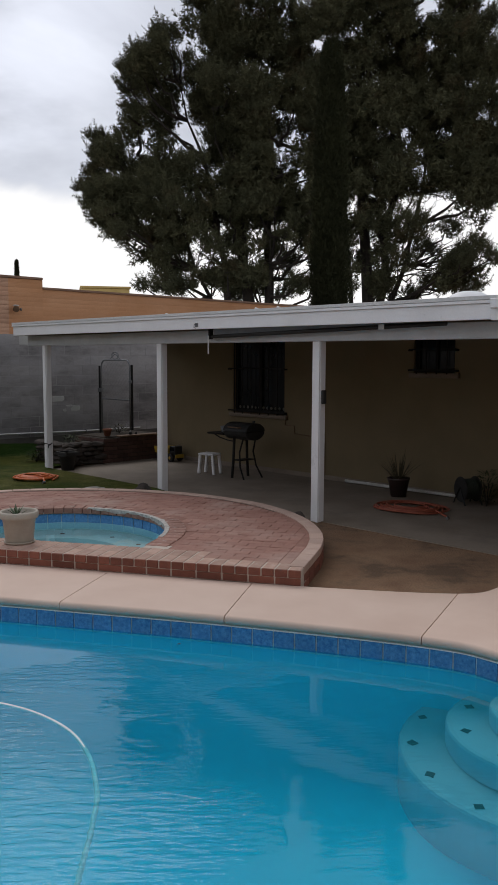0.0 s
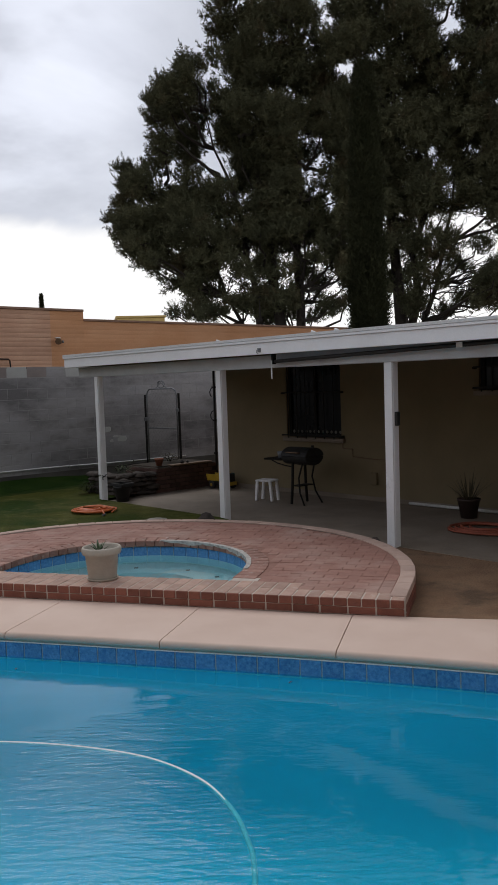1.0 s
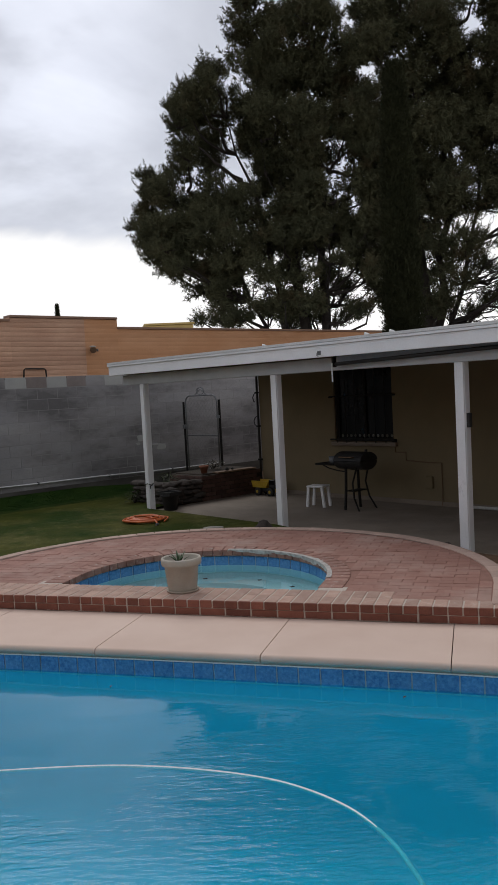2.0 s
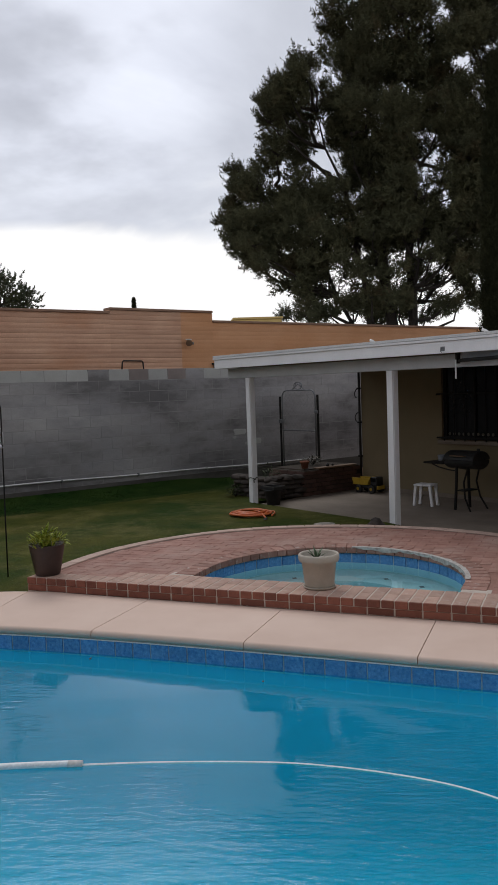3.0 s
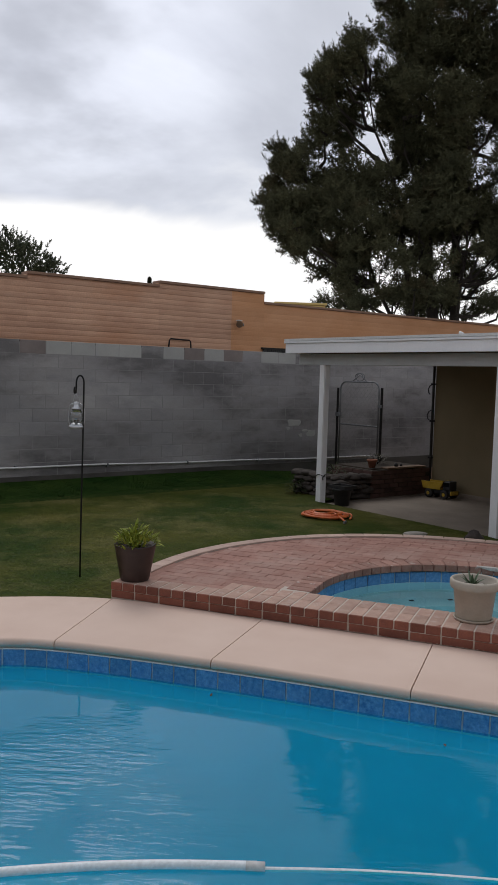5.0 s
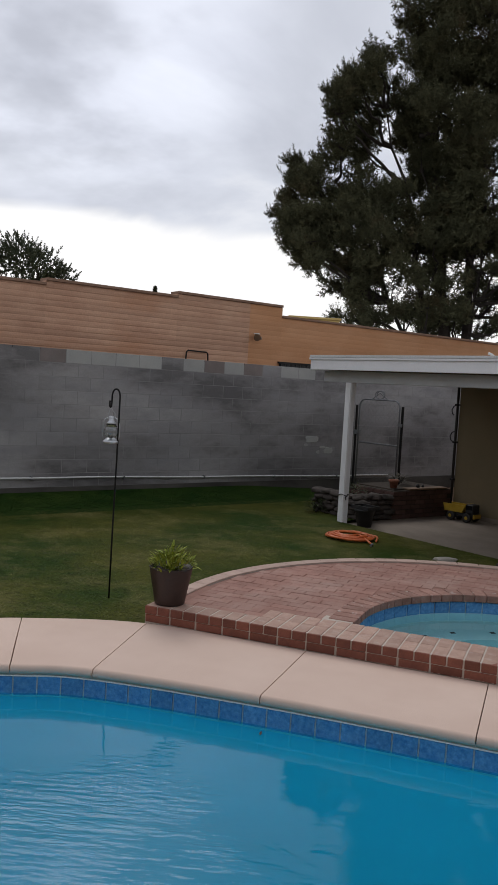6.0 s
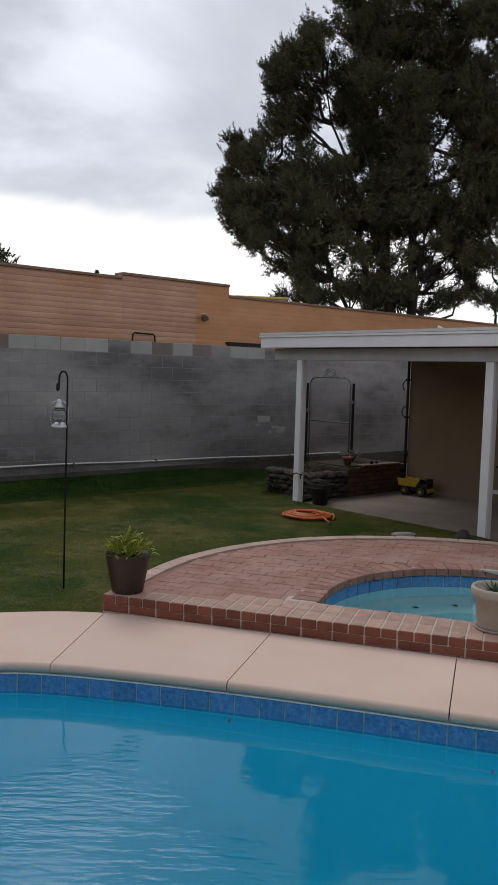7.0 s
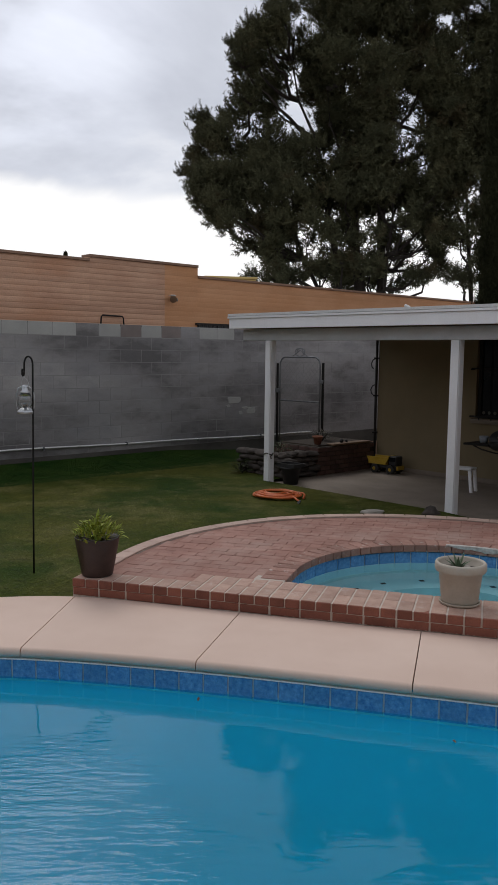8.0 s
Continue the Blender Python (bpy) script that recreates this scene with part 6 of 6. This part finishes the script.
def half_barrel(length, r, a0, a1, y_scale=1.0):
    """An upper or lower half of a barrel lying along x, with closed ends and a rim."""
    bm = bmesh.new()
    ends = []
    for x in (-length / 2, -length / 2 + 0.012, length / 2 - 0.012, length / 2):
        k = 0.955 if abs(x) == length / 2 else 1.0
        ends.append([bm.verts.new((x, y_scale * r * k * math.cos(radians(a0 + (a1 - a0) * q / 14)), r * k * math.sin(radians(a0 + (a1 - a0) * q / 14)))) for q in range(15)])
    for a, b in zip(ends, ends[1:]):
        for q in range(14):
            bm.faces.new((a[q], b[q], b[q + 1], a[q + 1]))
    bm.faces.new(ends[0])
    bm.faces.new(ends[-1][::-1])
    bm.faces.new([v for row in ends for v in row[:1]] + [v for row in reversed(ends) for v in row[-1:]])
    bmesh.ops.recalc_face_normals(bm, faces=bm.faces)
    return bm


grill = thing("barrel_grill", "black barrel charcoal grill on splayed legs with a side shelf", "grill", HOUSE @ pose(2.88, 1.72, PATIO_Z))
part("firebox", half_barrel(0.52, 0.13, 180, 360, 1.5), M_BLACK, grill, m=pose(0, 0, 0.715))
lid = part("lid", half_barrel(0.53, 0.13, 2, 178, 1.52), M_BLACK, grill, "black rounded lid", m=pose(0, 0, 0.718))
part("lid_handle", tube(bmesh.new(), [(-0.12, -0.17, 0.06), (-0.12, -0.22, 0.065), (0.12, -0.22, 0.065), (0.12, -0.17, 0.06)], 0.009, 7), M_WOOD, lid)
part("chimney", tube(bmesh.new(), [(0.19, 0.03, 0.11), (0.19, 0.03, 0.16)], 0.022, 12), M_BLACK, lid)
part("side_shelf", boxes((-0.66, -0.17, 0.645, -0.285, 0.17, 0.672), bevel=0.006), M_IRON, grill)
for y in (-0.13, 0.13):
    part("shelf_brace", tube(bmesh.new(), [(-0.52, y, 0.642), (-0.40, y, 0.60), (-0.22, y, 0.57), (-0.08, y, 0.56)], 0.010, 7), M_IRON, grill)
    part("leg", tube(bmesh.new(), [(-0.07, y, 0.62), (-0.075, y * 1.1, 0.3), (-0.08, y * 1.3, 0.0)], 0.021, 8), M_IRON, grill)
    part("leg", tube(bmesh.new(), [(0.13, y, 0.62), (0.06, y * 1.1, 0.40), (0.10, y * 1.3, 0.18), (0.21, y * 1.5, 0.0)], 0.013, 8), M_IRON, grill)
part("lower_rack", boxes((-0.075, -0.15, 0.27, 0.085, 0.15, 0.285), bevel=0.003), M_IRON, grill)
cup = thing("small_pot", "small grey pot on the grill shelf", "pot", HOUSE @ pose(2.42, 1.74, PATIO_Z + 0.673))
part("body", lathe([(0, 0), (0.05, 0), (0.065, 0.09), (0.058, 0.092), (0.045, 0.01), (0, 0.01)], 20), M_SHADE, cup, smooth=True)

# ---- plants and reel by the house wall ----
pot3 = thing("planter_pot", "dark pot with thin spiky plant on the patio", "flower pot", HOUSE @ pose(5.54, 2.03, PATIO_Z))
part("pot", lathe([(0, 0), (0.10, 0), (0.14, 0.22), (0.15, 0.225), (0.15, 0.25), (0.135, 0.25), (0.125, 0.2), (0, 0.2)], 28), M_DARKPOT, pot3, smooth=True)
bm = bmesh.new()
rng = random.Random(9)
for k in range(46):
    a, l = rng.uniform(0, 6.283), rng.uniform(0.2, 1.0)
    leaf_blade(bm, (0.04 * math.cos(a), 0.04 * math.sin(a), 0.2), (math.cos(a) * l * 1.1, math.sin(a) * l * 1.1, 1.0), rng.uniform(0.28, 0.52), 0.016, 0.2 * l)
part("leaves", bm, M_DRYLEAF, pot3)["kind"] = "stuff"
reel = thing("hose_reel", "dark hose reel wound with green hose on the patio", "hose reel", HOUSE @ pose(6.50, 2.16, PATIO_Z, 0, 0, 62) @ Matrix.Scale(0.78, 4))
bm = tube(bmesh.new(), [(-0.10 + 0.2 * k / 160, 0.155 * math.cos(k * math.pi / 12), 0.25 + 0.155 * math.sin(k * math.pi / 12)) for k in range(161)], 0.014, 6)
part("wound_hose", bm, M_DARKHOSE, reel, "dark green wound hose")
for x in (-0.13, 0.13):
    part("flange", lathe([(0.03, -0.006), (0.20, -0.006), (0.205, 0), (0.20, 0.006), (0.03, 0.006), (0.03, -0.006)], 28), M_BLACK, reel, m=pose(x, 0, 0.25, 0, 90, 0))
    part("stand", tube(bmesh.new(), [(x * 1.15, -0.18, 0.012), (x * 1.15, 0, 0.28), (x * 1.15, 0.18, 0.012)], 0.012, 7), M_BLACK, reel)
part("crank", tube(bmesh.new(), [(0.15, 0, 0.25), (0.19, 0, 0.25), (0.19, 0, 0.36), (0.24, 0, 0.36)], 0.009, 6), M_STEEL, reel)
shrub("potted_plant", "dark leafy plant standing beside the hose reel", HOUSE @ pose(6.74, 2.20, PATIO_Z), 0.15, 0.44, 260, M_SHRUB, 12)

# ---- fittings on the patio cover ----
shade = thing("roll_shade", "rolled-up blue-grey sun shade hung under the patio fascia", "sun shade", HOUSE @ pose(0, -0.135, 0))
part("roller", tube(bmesh.new(), [(4.27, 0, 2.008), (7.6, 0, 2.068)], 0.022, 10), M_BLACK, shade, "dark roller tube", smooth=True)
bm = boxes((4.30, 0.005, 2.01, 7.55, 0.011, 2.104))
for v in bm.verts:
    if v.co.z < 2.05:
        v.co.z += (v.co.x - 4.3) * 0.0178
part("fabric", bm, M_SHADE, shade)
part("bracket", boxes((4.235, -0.03, 1.975, 4.262, 0.03, 2.104), bevel=0.003), M_IRON, shade)
part("pull_rod", tube(bmesh.new(), [(4.245, -0.035, 2.02), (4.245, -0.035, 1.80)], 0.009, 8), M_PVC, shade)
part("end_clip", boxes((6.83, -0.026, 2.03, 6.90, -0.021, 2.08)), M_PVC, shade)
fh = thing("fascia_hook", "small steel hook screwed to the fascia", "hook", HOUSE @ pose(4.15, -0.276, 2.15))
part("plate", boxes((-0.03, -0.006, -0.025, 0.03, 0, 0.025), bevel=0.002), M_STEEL, fh)
part("hook", tube(bmesh.new(), [(0, -0.006, 0.01), (0, -0.04, 0.0), (0, -0.045, -0.03), (0, -0.02, -0.04)], 0.005, 6), M_STEEL, fh)
bx = thing("thermometer_box", "small black box fixed to a patio post", "thermometer", HOUSE @ pose(5.9625, 0, 1.32))
part("body", boxes((0, -0.03, -0.075, 0.035, 0.03, 0.075), bevel=0.006), M_BLACK, bx)
cord = thing("post_cord", "dark cord tied round a patio post", "cord", HOUSE @ pose(0.055, 0, 0.36))
part("loop", tube(bmesh.new(), [(0.07 * math.cos(a * math.pi / 8) * (1.0 if a % 2 else 1.12), 0.06 * math.sin(a * math.pi / 8) * 1.12 - 0.005, 0.012 * math.sin(a * 1.1)) for a in range(17)] + [(0.11, -0.07, -0.02), (0.13, -0.08, -0.06)], 0.008, 6), M_BLACK, cord)
for u, v in ((1.25, 1.6), (3.46, 1.5), (3.9, 1.5)):
    e = thing("vent_elbow", "small white plastic vent elbow on the patio roof", "vent", HOUSE @ pose(u, v, 2.316 - 0.0038 * u + (v + 0.3) * 0.030, 0, 0, 200), "vents on the patio roof")
    part("pipe", tube(bmesh.new(), [(0, 0, -0.01), (0, 0, 0.045), (0.014, 0, 0.070), (0.042, 0, 0.090), (0.085, 0, 0.105)], 0.019, 10), M_PVC, e, smooth=True)
dome = thing("skylight_dome", "white domed vent on the flat house roof", "roof vent", HOUSE @ pose(4.67, 5.06, 2.41))
part("curb", boxes((-0.36, -0.36, 0, 0.36, 0.36, 0.24), bevel=0.01), M_ROOF, dome)
part("dome", lathe([(0.35, 0.241), (0.345, 0.29), (0.30, 0.36), (0.20, 0.41), (0.1, 0.43), (0, 0.435)], 32), M_WHITE, dome, smooth=True)
for u, v, h in ((5.13, 5.37, 0.56), (5.72, 5.67, 0.50)):
    rp = thing("roof_pipe", "thin white vent pipe on the house roof", "vent pipe", HOUSE @ pose(u, v, 2.41), "pipes on the house roof")
    part("pipe", tube(bmesh.new(), [(0, 0, 0), (0, 0, h)], 0.025, 10), M_PVC, rp)
    part("flashing", lathe([(0.10, 0), (0.05, 0.03), (0.027, 0.08)], 16), M_STEEL, rp)
cooler = thing("roof_cooler", "low white cooler box on the house roof", "cooler", HOUSE @ pose(6.15, 5.85, 2.41))
part("cabinet", boxes((-0.3, -0.3, 0.05, 0.3, 0.3, 0.47), bevel=0.012), M_ROOF, cooler)
part("lid", boxes((-0.32, -0.32, 0.471, 0.32, 0.32, 0.50), bevel=0.008), M_WHITE, cooler)
part("base_frame", boxes((-0.31, -0.31, 0.0, 0.31, 0.31, 0.049)), M_STEEL, cooler)

# ---- fittings on the neighbouring building ----
NB = nb.matrix_basis
flood = thing("flood_light", "round floodlight with white hood on the orange wall", "wall lamp", NB @ pose(2.2, 0.0, 2.90))
part("plate", lathe([(0, -0.03), (0.05, -0.03), (0.055, -0.01), (0.055, 0.0), (0, 0)], 16), M_STEEL, flood, m=pose(0.05, 0.0, 0.0, 90, 0, 0))
part("arm", tube(bmesh.new(), [(0.05, -0.02, 0), (0.02, -0.06, 0.015), (0.0, -0.09, 0.01)], 0.012, 7), M_STEEL, flood)
part("lamp_head", lathe([(0, 0.075), (0.035, 0.068), (0.055, 0.03), (0.075, -0.055), (0.066, -0.060), (0, -0.035)], 20), M_WOOD, flood, "brown round lamp head", m=pose(-0.03, -0.13, 0.0, -60, 0, -25), smooth=True)
part("hood", lathe([(0, 0.02), (0.05, 0.016), (0.075, 0.0), (0.070, -0.004), (0.046, 0.010), (0, 0.014)], 20), M_PVC, flood, "white top of the lamp", m=pose(-0.03, -0.12, 0.055), smooth=True)
part("sensor", lathe([(0, -0.03), (0.018, -0.028), (0.022, 0.0), (0.016, 0.03), (0, 0.034)], 12), M_STEEL, flood, "small grey sensor stub", m=pose(0.13, -0.05, -0.02), smooth=True)
brk = thing("iron_bracket", "thin dark iron bracket on the orange wall", "bracket", NB @ pose(0.48, -0.03, 2.10))
part("bar", tube(bmesh.new(), [(0, 0.03, 0.0), (0.0, -0.02, 0.02), (0.03, -0.03, 0.37), (0.06, -0.03, 0.40), (0.50, -0.03, 0.39), (0.53, -0.03, 0.36), (0.56, -0.02, 0.02), (0.56, 0.03, 0)], 0.016, 7), M_IRON, brk, smooth=True)
nw = thing("barred_window", "dark barred window in the orange wall", "window", NB @ pose(2.90, -0.012, 1.46))
part("pane", boxes((0, -0.02, 0, 0.95, 0.006, 0.93)), M_DARKGLASS, nw)
part("lintel", boxes((-0.05, -0.05, 0.931, 1.0, 0.006, 0.97)), M_IRON, nw)
for k in range(9):
    part("bar", tube(bmesh.new(), [(0.05 + 0.106 * k, -0.06, 0), (0.05 + 0.106 * k, -0.06, 0.93)], 0.009, 6), M_IRON, nw)
unit = thing("roof_unit", "ochre metal box on the neighbouring roof", "roof unit", HOUSE @ pose(-9.6, 7.6, 3.04, 0, 0, 59))
part("cabinet", boxes((-0.72, -0.5, 0, 0.72, 0.5, 0.84), bevel=0.02), M_OCHRE, unit)
part("lid", boxes((-0.76, -0.54, 0.841, 0.76, 0.54, 0.90), bevel=0.01), M_OCHRE, unit)
